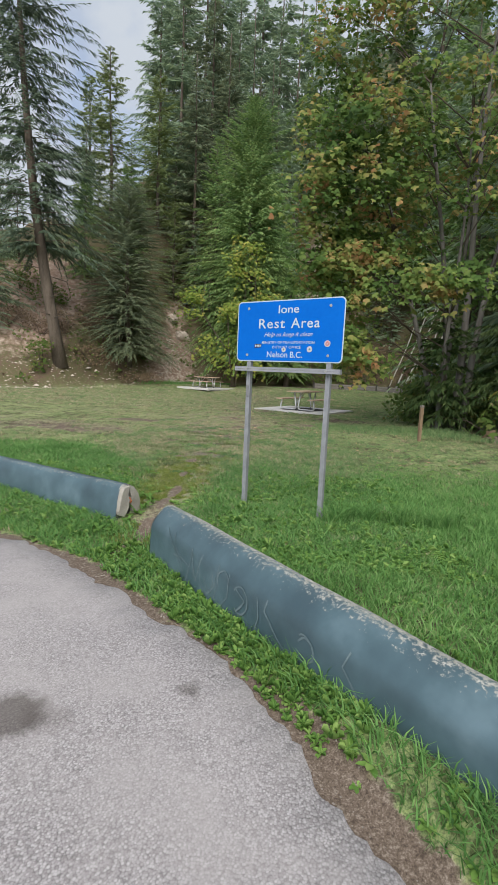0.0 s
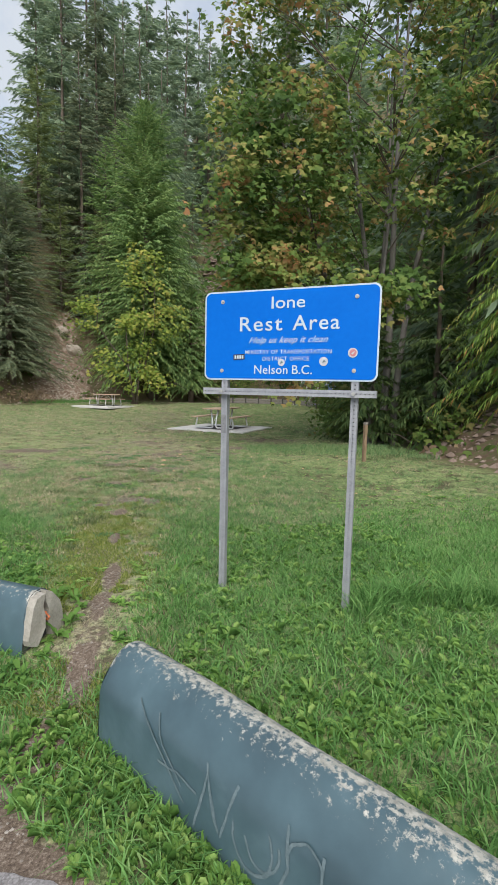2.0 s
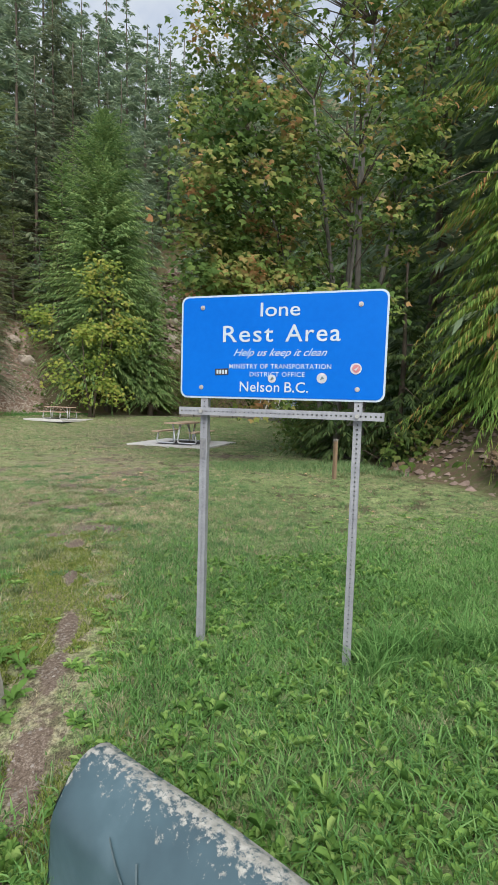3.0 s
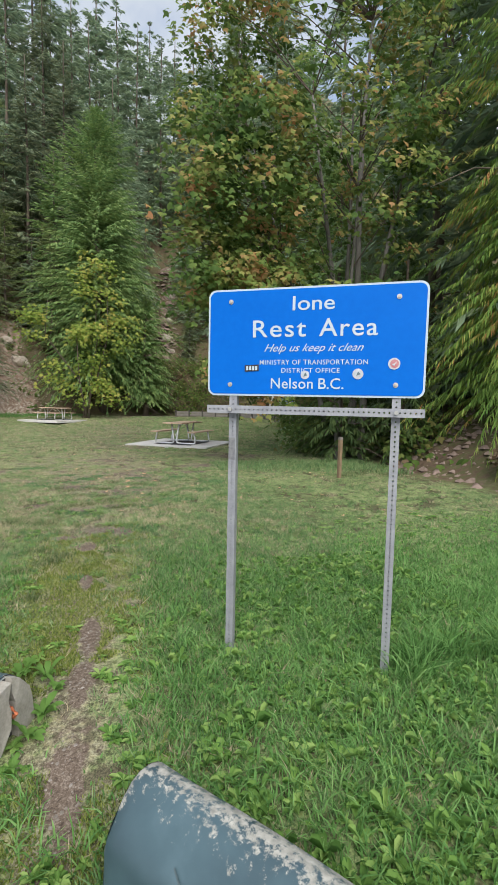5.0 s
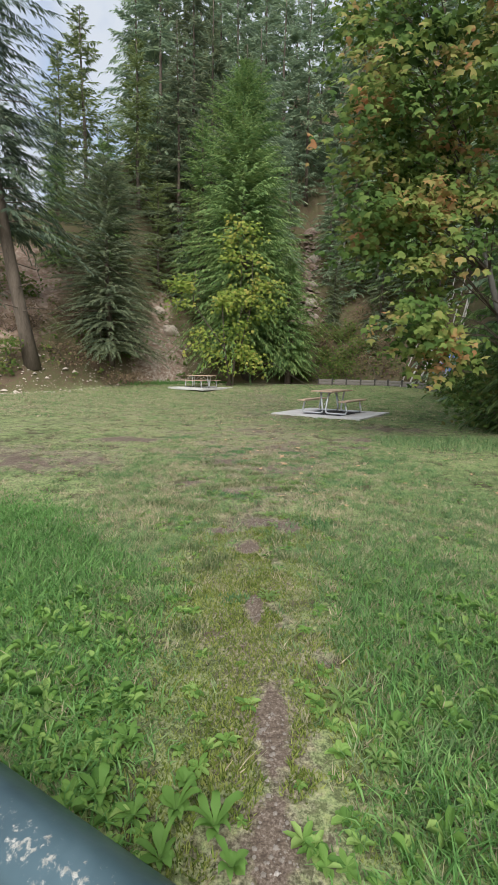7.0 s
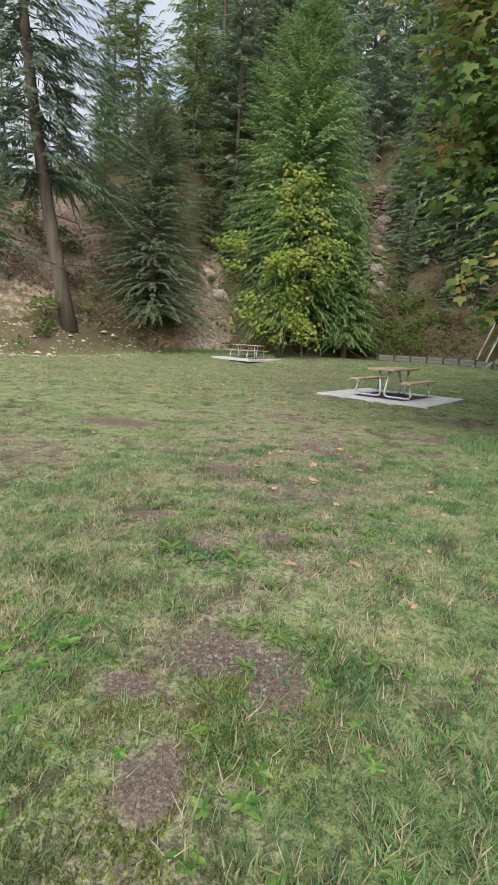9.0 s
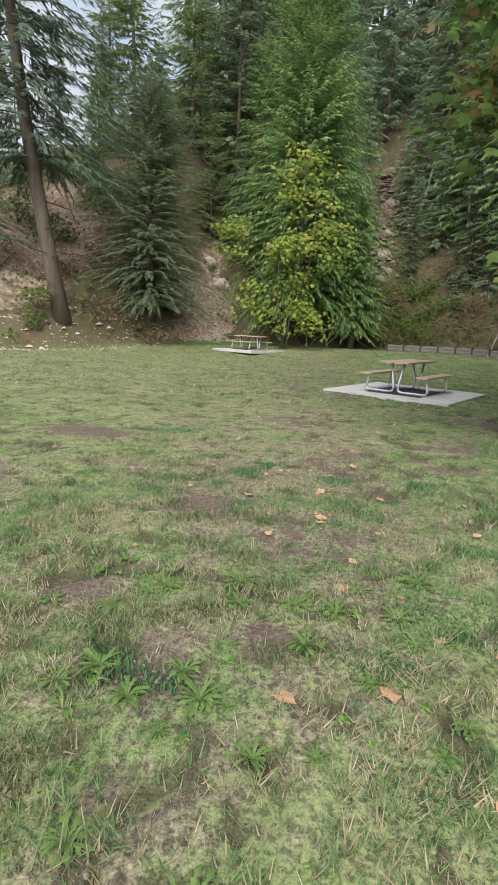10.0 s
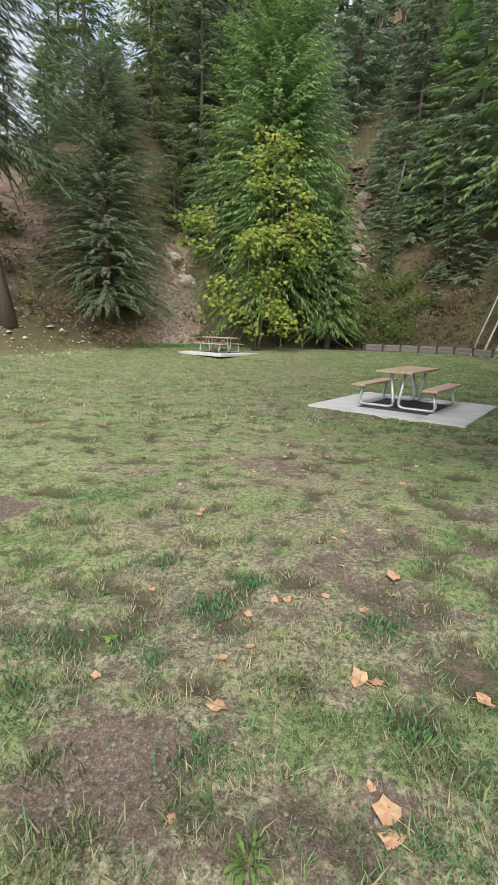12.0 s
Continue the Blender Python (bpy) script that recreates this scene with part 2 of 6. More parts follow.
def barrier_paint(name, less):
    """Slate-blue paint, flaked to pale concrete along the crown and in scattered chips."""
    m, t, b = mat(name)
    vec = coords(t)
    n1 = noise_tex(t, vec, 3.0, 4)
    paint = ramp(t, n1, [(0.3, (0.036, 0.064, 0.08)), (0.55, (0.056, 0.097, 0.118)), (0.75, (0.094, 0.147, 0.176))])
    conc = ramp(t, noise_tex(t, vec, 40.0, 4), [(0.3, (0.22, 0.22, 0.2)), (0.7, (0.42, 0.41, 0.37))])
    xyz = t.nodes.new("ShaderNodeSeparateXYZ")
    t.links.new(vec, xyz.inputs[0])
    crown = node(t, "ShaderNodeMapRange", From_Min=0.33, From_Max=0.43, To_Min=0.0, To_Max=0.23)
    t.links.new(xyz.outputs["Z"], crown.inputs["Value"])
    back = node(t, "ShaderNodeMapRange", From_Min=-0.02, From_Max=0.08, To_Min=0.0, To_Max=0.2)
    t.links.new(xyz.outputs["Y"], back.inputs["Value"])
    flake = maths(t, "ADD", noise_tex(t, vec, 38.0, 8, 0.74), maths(t, "ADD", crown.outputs[0], maths(t, "MULTIPLY", back.outputs[0], maths(t, "MULTIPLY", crown.outputs[0], 4.0))))
    rim = node(t, "ShaderNodeMapRange", From_Min=0.0, From_Max=0.035, To_Min=0.2, To_Max=0.0)
    t.links.new(xyz.outputs["X"], rim.inputs["Value"])
    flake = maths(t, "ADD", flake, maths(t, "MULTIPLY", rim.outputs[0], maths(t, "GREATER_THAN", xyz.outputs["X"], 0.001)))
    mask = ramp(t, flake, [(0.72 + less, (0, 0, 0)), (0.8 + less, (1, 1, 1))])
    t.links.new(mixc(t, mask, paint, conc), b.inputs["Base Color"])
    r = maths(t, "ADD", 0.36, maths(t, "MULTIPLY", mask, 0.45))
    t.links.new(r, b.inputs["Roughness"])
    bump(t, b, maths(t, "SUBTRACT", noise_tex(t, vec, 30.0, 4), maths(t, "MULTIPLY", mask, 0.5)), 0.25, 0.003)
    return m


M_BARRIER = barrier_paint("slate_blue_paint", 0.0)
M_BARRIER_SOUND = barrier_paint("sound_slate_blue_paint", 0.11)


def ground_mat():
    """Soil and turf: turf where the 'bare' attribute is low, dry thatch, then brown soil where it is high; the hillside is duff and broken rock."""
    m, t, b = mat("ground")
    vec = coords(t)
    at = t.nodes.new("ShaderNodeAttribute")
    at.attribute_name = "bare"
    hl = t.nodes.new("ShaderNodeAttribute")
    hl.attribute_name = "hill"
    n1, n2, n3 = noise_tex(t, vec, 0.8, 5), noise_tex(t, vec, 7.0, 5), noise_tex(t, vec, 45.0, 4)
    n5 = noise_tex(t, vec, 120.0, 4, 0.7)
    blend = maths(t, "ADD", maths(t, "MULTIPLY", n1, 0.3), maths(t, "ADD", maths(t, "MULTIPLY", n2, 0.25), maths(t, "MULTIPLY", n5, 0.45)))
    turf = ramp(t, blend, [(0.38, (0.0657, 0.0676, 0.0422)), (0.46, (0.152, 0.176, 0.0878)), (0.54, (0.251, 0.272, 0.145)), (0.62, (0.31, 0.3, 0.195))])
    dry = ramp(t, maths(t, "ADD", maths(t, "MULTIPLY", n3, 0.5), maths(t, "MULTIPLY", n5, 0.5)), [(0.4, (0.103, 0.0922, 0.0614)), (0.5, (0.189, 0.18, 0.123)), (0.62, (0.303, 0.29, 0.211))])
    soil = ramp(t, maths(t, "ADD", maths(t, "MULTIPLY", n3, 0.4), maths(t, "MULTIPLY", n5, 0.6)), [(0.38, (0.0615, 0.0459, 0.0361)), (0.52, (0.135, 0.104, 0.082)), (0.64, (0.254, 0.213, 0.18))])
    f = maths(t, "ADD", at.outputs["Fac"], maths(t, "MULTIPLY", maths(t, "SUBTRACT", maths(t, "ADD", maths(t, "MULTIPLY", n2, 0.6), maths(t, "MULTIPLY", noise_tex(t, vec, 22.0, 4), 0.4)), 0.5), 1.7))
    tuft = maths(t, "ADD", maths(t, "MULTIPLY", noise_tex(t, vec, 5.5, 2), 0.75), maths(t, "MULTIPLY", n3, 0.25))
    fr = t.nodes.new("ShaderNodeAttribute")
    fr.attribute_name = "fresh"
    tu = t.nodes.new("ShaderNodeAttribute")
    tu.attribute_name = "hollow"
    fresh = ramp(t, blend, [(0.38, (0.0575, 0.0747, 0.0377)), (0.5, (0.144, 0.193, 0.0834)), (0.62, (0.215, 0.255, 0.125))])
    turf = mixc(t, fr.outputs["Fac"], turf, fresh)
    f_dry = maths(t, "ADD", f, maths(t, "MULTIPLY", maths(t, "SUBTRACT", 0.55, fr.outputs["Fac"]), 0.3))
    c = mixc(t, ramp(t, f_dry, [(0.25, (0, 0, 0)), (0.45, (1, 1, 1))]), turf, dry)
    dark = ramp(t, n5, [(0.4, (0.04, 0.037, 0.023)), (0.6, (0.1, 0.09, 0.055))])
    speck = ramp(t, noise_tex(t, vec, 30.0, 3, 0.6), [(0.4, (0.6, 0.58, 0.55)), (0.5, (1.05, 1.05, 1.02)), (0.62, (1.3, 1.26, 1.12))])
    c = mixc(t, 1.0, c, speck, "MULTIPLY")
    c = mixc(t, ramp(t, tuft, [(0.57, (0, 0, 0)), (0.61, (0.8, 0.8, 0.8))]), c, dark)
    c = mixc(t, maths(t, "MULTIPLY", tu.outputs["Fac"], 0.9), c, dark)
    c = mixc(t, ramp(t, f, [(0.47, (0, 0, 0)), (0.66, (1, 1, 1))]), c, soil)
    duff = ramp(t, maths(t, "ADD", maths(t, "MULTIPLY", n1, 0.5), maths(t, "MULTIPLY", n2, 0.5)),
                [(0.32, (0.06, 0.045, 0.032)), (0.45, (0.12, 0.085, 0.06)), (0.52, (0.085, 0.09, 0.04)), (0.62, (0.155, 0.112, 0.085)), (0.72, (0.25, 0.2, 0.165))])
    sc = t.nodes.new("ShaderNodeAttribute")
    sc.attribute_name = "scar"
    n4 = noise_tex(t, vec, 3.0, 6, 0.65)
    pale = ramp(t, n4, [(0.3, (0.17, 0.11, 0.082)), (0.5, (0.265, 0.19, 0.15)), (0.65, (0.37, 0.3, 0.25))])
    sf = maths(t, "ADD", sc.outputs["Fac"], maths(t, "MULTIPLY", maths(t, "SUBTRACT", n4, 0.5), 0.8))
    duff = mixc(t, ramp(t, sf, [(0.35, (0, 0, 0)), (0.6, (1, 1, 1))]), duff, pale)
    c = mixc(t, hl.outputs["Fac"], c, duff)
    t.links.new(c, b.inputs["Base Color"])
    b.inputs["Roughness"].default_value = 0.95
    b.inputs["Specular IOR Level"].default_value = 0.15
    bump(t, b, maths(t, "ADD", maths(t, "MULTIPLY", n2, 0.7), maths(t, "ADD", maths(t, "MULTIPLY", n3, 0.3), maths(t, "MULTIPLY", n5, 0.2))), 0.6, 0.02)
    return m


def asphalt_mat():
    """Old pale asphalt: exposed aggregate, smoother worn patches, dark stains."""
    m, t, b = mat("asphalt")
    vec = coords(t)
    vor = node(t, "ShaderNodeTexVoronoi", Scale=115.0)
    t.links.new(vec, vor.inputs["Vector"])
    stone = ramp(t, vor.outputs["Color"], [(0.1, (0.241, 0.222, 0.227)), (0.5, (0.324, 0.303, 0.309)), (0.9, (0.448, 0.425, 0.433))])
    gap = ramp(t, vor.outputs["Distance"], [(0.0, (1, 1, 1)), (0.55, (0.82, 0.82, 0.82)), (0.8, (0.55, 0.55, 0.55))])
    base = mixc(t, 1.0, stone, gap, "MULTIPLY")
    smooth = ramp(t, noise_tex(t, vec, 90.0, 4), [(0.3, (0.274, 0.253, 0.254)), (0.7, (0.365, 0.344, 0.344))])
    worn = ramp(t, noise_tex(t, vec, 1.3, 6, 0.65), [(0.42, (0, 0, 0)), (0.66, (0.85, 0.85, 0.85))])
    c = mixc(t, worn, base, smooth)
    stain = ramp(t, noise_tex(t, vec, 0.9, 3, 0.4), [(0.3, (0.45, 0.42, 0.4)), (0.37, (1, 1, 1))])
    c = mixc(t, 1.0, c, stain, "MULTIPLY")
    for sx, sy, sr in ((-0.86, 1.74, 0.13), (-0.95, 1.36, 0.05), (-0.1, 2.0, 0.04)):
        far = t.nodes.new("ShaderNodeVectorMath")
        far.operation = "DISTANCE"
        t.links.new(vec, far.inputs[0])
        far.inputs[1].default_value = (sx, sy, -0.12)
        rad = maths(t, "ADD", far.outputs["Value"], maths(t, "MULTIPLY", noise_tex(t, vec, 12.0, 4), 0.12))
        c = mixc(t, 1.0, c, ramp(t, rad, [(sr + 0.03, (0.42, 0.4, 0.38)), (sr + 0.1, (1, 1, 1))]), "MULTIPLY")
    t.links.new(c, b.inputs["Base Color"])
    b.inputs["Roughness"].default_value = 0.9
    bump(t, b, mixc(t, worn, gap, smooth), 0.35, 0.005)
    return m


M_GROUND, M_ASPHALT = ground_mat(), asphalt_mat()


# ---- small builders ----
class Build:
    """Collects vertices and faces of one mesh."""

    def __init__(self):
        self.v, self.f = [], []

    def add(self, verts, faces):
        k = len(self.v)
        self.v.extend(verts)
        self.f.extend([tuple(i + k for i in f) for f in faces])

    def tube(self, pts, radii, n=8, cap=True):
        pts = [Vector(p) for p in pts]
        rings = []
        for i, p in enumerate(pts):
            d = (pts[min(i + 1, len(pts) - 1)] - pts[max(i - 1, 0)]).normalized()
            a = d.orthogonal().normalized() if abs(d.z) > 0.95 else d.cross(Vector((0, 0, 1))).normalized()
            b = d.cross(a)
            rings.append([tuple(p + (a * math.cos(2 * math.pi * j / n) + b * math.sin(2 * math.pi * j / n)) * radii[i]) for j in range(n)])
        verts = [q for r in rings for q in r]
        faces = [(i * n + j, i * n + (j + 1) % n, (i + 1) * n + (j + 1) % n, (i + 1) * n + j) for i in range(len(pts) - 1) for j in range(n)]
        if cap:
            faces += [tuple(reversed(range(n))), tuple(range((len(pts) - 1) * n, len(pts) * n))]
        self.add(verts, faces)

    def box(self, lo, hi, bev=0.0):
        bm = bmesh.new()
        bmesh.ops.create_cube(bm, size=1)
        for v in bm.verts:
            v.co = Vector([(lo[i] + hi[i]) / 2 + v.co[i] * (hi[i] - lo[i]) for i in range(3)])
        if bev:
            bmesh.ops.bevel(bm, geom=bm.edges[:], offset=bev, segments=2, affect="EDGES")
        bm.verts.index_update()
        self.add([tuple(v.co) for v in bm.verts], [tuple(v.index for v in f.verts) for f in bm.faces])
        bm.free()

    def mesh(self, name, material=None, smooth=False):
        me = bpy.data.meshes.new(name)
        me.from_pydata(self.v, [], self.f)
        if material:
            me.materials.append(material)
        if smooth:
            me.polygons.foreach_set("use_smooth", [True] * len(me.polygons))
        me.update()
        return me


def part(name, b, material, parent=None, label="", smooth=False):
    ob = new(name, b.mesh(name, material, smooth) if isinstance(b, Build) else b)
    if parent:
        ob.parent = parent
    return tagged(ob, label)


def welded(b):
    """The same mesh with the vertices that coincide made one."""
    index, order, remap = {}, [], []
    for v in b.v:
        k = (round(v[0], 5), round(v[1], 5), round(v[2], 5))
        if k not in index:
            index[k] = len(order)
            order.append(v)
        remap.append(index[k])
    w = Build()
    w.v, w.f = order, [tuple(remap[i] for i in f) for f in b.f]
    return w


def thing(name, m, label, category, group="", kind=""):
    ob = new(name)
    ob.matrix_world = m
    return tagged(ob, label, category, group, kind)


def tri_mesh(name, verts, faces_n, material):
    """A mesh of equal small pieces: verts (pieces, k, 3); faces_n: index tuples in one piece."""
    p, k, _ = verts.shape
    me = bpy.data.meshes.new(name)
    faces = [np.asarray(f) for f in faces_n]
    loops = np.concatenate([np.concatenate(faces) + i * k for i in range(1)])
    idx = (np.arange(p)[:, None] * k + loops[None, :]).ravel()
    sizes = np.tile([len(f) for f in faces], p)
    me.vertices.add(p * k)
    me.vertices.foreach_set("co", verts.reshape(-1).astype(np.float32))
    me.loops.add(len(idx))
    me.loops.foreach_set("vertex_index", idx.astype(np.int32))
    me.polygons.add(len(sizes))
    me.polygons.foreach_set("loop_start", np.concatenate([[0], np.cumsum(sizes)[:-1]]).astype(np.int32))
    me.polygons.foreach_set("loop_total", sizes.astype(np.int32))
    me.materials.append(material)
    me.update(calc_edges=True)
    return me


def lattice(x, y, seed):
    xi, yi = np.floor(x).astype(np.int64), np.floor(y).astype(np.int64)
    fx, fy = x - xi, y - yi
    fx, fy = fx * fx * (3 - 2 * fx), fy * fy * (3 - 2 * fy)

    def h(a, b):
        n = (a * 374761393 + b * 668265263 + seed * 974711) & 0x7FFFFFFF
        n = ((n ^ (n >> 13)) * 1274126177) & 0x7FFFFFFF
        return ((n ^ (n >> 16)) & 0xFFFF) / 65535.0
    return (h(xi, yi) * (1 - fx) + h(xi + 1, yi) * fx) * (1 - fy) + (h(xi, yi + 1) * (1 - fx) + h(xi + 1, yi + 1) * fx) * fy


def vnoise(x, y, scale, seed=1, octaves=3):
    s, a, tot = 0.0, 1.0, 0.0
    for o in range(octaves):
        c, d = math.cos(0.6 + 1.1 * o), math.sin(0.6 + 1.1 * o)
        k = scale * 2 ** o
        s = s + a * lattice((x * c - y * d) * k + 17.3 * o, (x * d + y * c) * k - 9.1 * o, seed + o)
        tot, a = tot + a, a * 0.5
    return s / tot


def smooth01(a, b, x):
    t = np.clip((x - a) / (b - a), 0, 1)
    return t * t * (3 - 2 * t)


# ---- the lie of the land ----
EDGE = [(-14, 9.2), (-6, 5.6), (-2.33, 4.05), (-1.34, 3.52), (-0.76, 3.02), (-0.2, 2.52), (0.18, 2.12), (0.53, 1.57), (0.78, 1.2), (1.6, -0.2), (3.4, -4.0), (8, -14)]
EX, EY = np.array([p[0] for p in EDGE]), np.array([p[1] for p in EDGE])
TOE_X = np.array([-60, -30, -20, -13.5, -9, -6, 0, 5, 9.5, 12, 14, 30])
TOE_Y = np.array([10, 20, 25.0, 28.0, 35.3, 37.3, 39.0, 39.3, 36.9, 32, 24, 18])


def off_edge(x, y):
    """Metres from the edge of the asphalt, positive on the lawn."""
    best, sign = np.full(np.shape(x), 1e9), np.ones(np.shape(x))
    for i in range(len(EX) - 1):
        dx, dy = EX[i + 1] - EX[i], EY[i + 1] - EY[i]
        u = np.clip(((x - EX[i]) * dx + (y - EY[i]) * dy) / (dx * dx + dy * dy), 0, 1)
        d = np.hypot(x - EX[i] - u * dx, y - EY[i] - u * dy)
        side = np.where(dx * (y - EY[i]) - dy * (x - EX[i]) > 0, 1.0, -1.0)
        sign, best = np.where(d < best, side, sign), np.minimum(d, best)
    return best * sign


def past_toe(x, y):
    """Metres past the foot of the hill (roughly), positive on the hill."""
    back = (y - np.interp(x, TOE_X, TOE_Y)) * 0.88
    right = (x - np.interp(y, [-20, 4, 8, 12, 16, 22, 28, 33], [30, 10, 5.9, 5.4, 7.0, 9.0, 11.0, 13.0])) * 0.9
    right = np.where(y > 34, -50.0, right)
    return np.maximum(back, right), right > back


def land(x, y):
    x, y = np.asarray(x, float), np.asarray(y, float)
    e = off_edge(x, y)
    z = -0.14 + 0.16 * smooth01(0.05, 1.2, e)
    z = z + 0.45 * smooth01(31, 37, y + 0.55 * np.clip(-x - 7, 0, 12)) + 0.03 * (vnoise(x, y, 0.35, 5) - 0.5) * smooth01(0.5, 3, e)
    bx = (x + 0.62) * 0.631 - (y - 3.72) * 0.776
    by = (x + 0.62) * 0.776 + (y - 3.72) * 0.631
    z = z + 0.12 * smooth01(0.5, 2.6, bx) * smooth01(0.02, 0.3, e) * (1 - smooth01(0.3, 1.3, by))
    d, is_right = past_toe(x, y)
    dd = np.clip(d, 0, None)
    lump = vnoise(x, y, 0.22, 9, 4)
    hill = np.where(dd < 7, dd, 7 + 1.25 * (dd - 7)) * smooth01(-0.4, 1.2, dd)
    top = 15 + 85 * smooth01(-21, -9, x) + 4 * lump
    side = 0.55 * dd * smooth01(0, 1.0, dd)
    hill = np.where(is_right, np.minimum(side, 9 + 0.3 * dd), hill)
    hill = top * (1 - np.exp(-hill / top))
    return z + hill * (0.82 + 0.36 * lump)


SOIL = [(-4.6, 10.5, 1.9, 1.1, 0.47), (-3.5, 12.8, 0.6, 0.28, 0.95), (3.3, 7.0, 0.5, 0.3, 0.5), (2.3, 15.3, 1.4, 0.6, 0.42), (1.1, 13.3, 0.8, 0.35, 0.45), (1.9, 38.0, 2.6, 0.9, 0.95),
        (-1.5, 10.6, 0.34, 0.28, 0.95), (-0.6, 10.6, 0.2, 0.12, 0.75), (0.5, 12.6, 0.3, 0.18, 0.6), (-1.26, 8.75, 0.24, 0.2, 0.9), (-0.83, 9.06, 0.2, 0.18, 0.9), (-1.84, 9.28, 0.3, 0.2, 0.8), (0.78, 12.3, 0.4, 0.2, 0.6),
        (-0.95, 7.82, 0.27, 0.18, 0.9), (-0.7, 7.7, 0.14, 0.28, 0.95), (-0.89, 5.25, 0.09, 0.35, 0.95), (-1.04, 7.18, 0.13, 0.2, 0.95), (-1.3, 7.56, 0.2, 0.1, 0.8), (-0.91, 4.1, 0.1, 0.35, 0.92), (-1.0, 3.62, 0.16, 0.25, 0.95), (-0.9, 4.75, 0.09, 0.3, 0.95), (-0.98, 6.2, 0.1, 0.3, 0.7), (-0.62, 5.73, 0.16, 0.12, 0.6), (-1.23, 5.9, 0.12, 0.2, 0.5)]


def bareness(x, y):
    """0 thick turf to 1 open soil."""
    path = np.interp(y, [2.5, 3.5, 4.8, 6, 7.2, 9, 12], [-0.8, -0.95, -0.9, -0.95, -1.04, -0.95, -0.8])
    w = np.interp(y, [3, 5, 8, 10, 16], [0.2, 0.32, 0.45, 1.6, 2.2])
    p = np.exp(-((x - path) / w) ** 2)
    b = 0.46 * p * np.interp(y, [2, 3, 8, 10, 14, 17], [0.9, 1.1, 0.95, 0.75, 0.65, 0.4]) * (0.5 + 1.0 * vnoise(x, y, 1.6, 25, 3))
    for cx, cy, rx, ry, a in SOIL:
        b = np.maximum(b, a * np.exp(-((x - cx) / rx) ** 2 - ((y - cy) / ry) ** 2) * 1.1)
    b = b + (0.5 * (vnoise(x, y, 1.5, 21, 4) - 0.5) + 0.45 * (vnoise(x, y, 6.5, 22, 3) - 0.5)) * smooth01(6.0, 9.5, y) + 0.14 * smooth01(8.5, 12, y)
    e = off_edge(x, y)
    dirt = 0.16 * (vnoise(x, y, 1.6, 27, 4) - 0.4) + 0.1 * smooth01(0.15, 0.6, x)
    b = np.maximum(b, 1.1 * (1 - smooth01(dirt - 0.03, dirt + 0.06, e)))
    lush = smooth01(-0.45, 0.1, x) * (1 - smooth01(6, 9, y)) + (1 - smooth01(-2.2, -1.5, x)) * (1 - smooth01(7, 9.5, y))
    return np.clip(b - 0.35 * lush * smooth01(0.3, 0.6, e), 0, 1.1)


def axis(stops):
    out = []
    for a, b, s in stops:
        out += list(np.arange(a, b, s))
    return np.array(out + [stops[-1][1]])


def gully_x(y):
    """The line of the stony gully that runs up the slope."""
    return -0.96 + 0.107 * (y - 9.36)


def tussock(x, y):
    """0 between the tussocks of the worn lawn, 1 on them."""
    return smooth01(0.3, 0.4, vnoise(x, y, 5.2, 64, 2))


def worn_path(x, y):
    """1 along the trodden strip between the barriers, 0 off it."""
    return np.exp(-((x + 1.12) / 0.62) ** 4) * (1 - smooth01(6.6, 7.8, y)) * smooth01(3.0, 3.8, y)


def greenness(x, y):
    """0 straw-dry patches of the lawn to 1 fresh green ones."""
    g = smooth01(0.38, 0.7, vnoise(x, y, 2.6, 91, 4) + 0.16 * smooth01(-0.8, 0.8, x) - 0.06 * smooth01(9, 14, y))
    g = np.maximum(g, 1 - smooth01(6.8, 8.6, y + 2 * (vnoise(x, y, 1.1, 92) - 0.5)))
    return (0.36 + 0.54 * g) * (1 - 0.5 * worn_path(x, y))


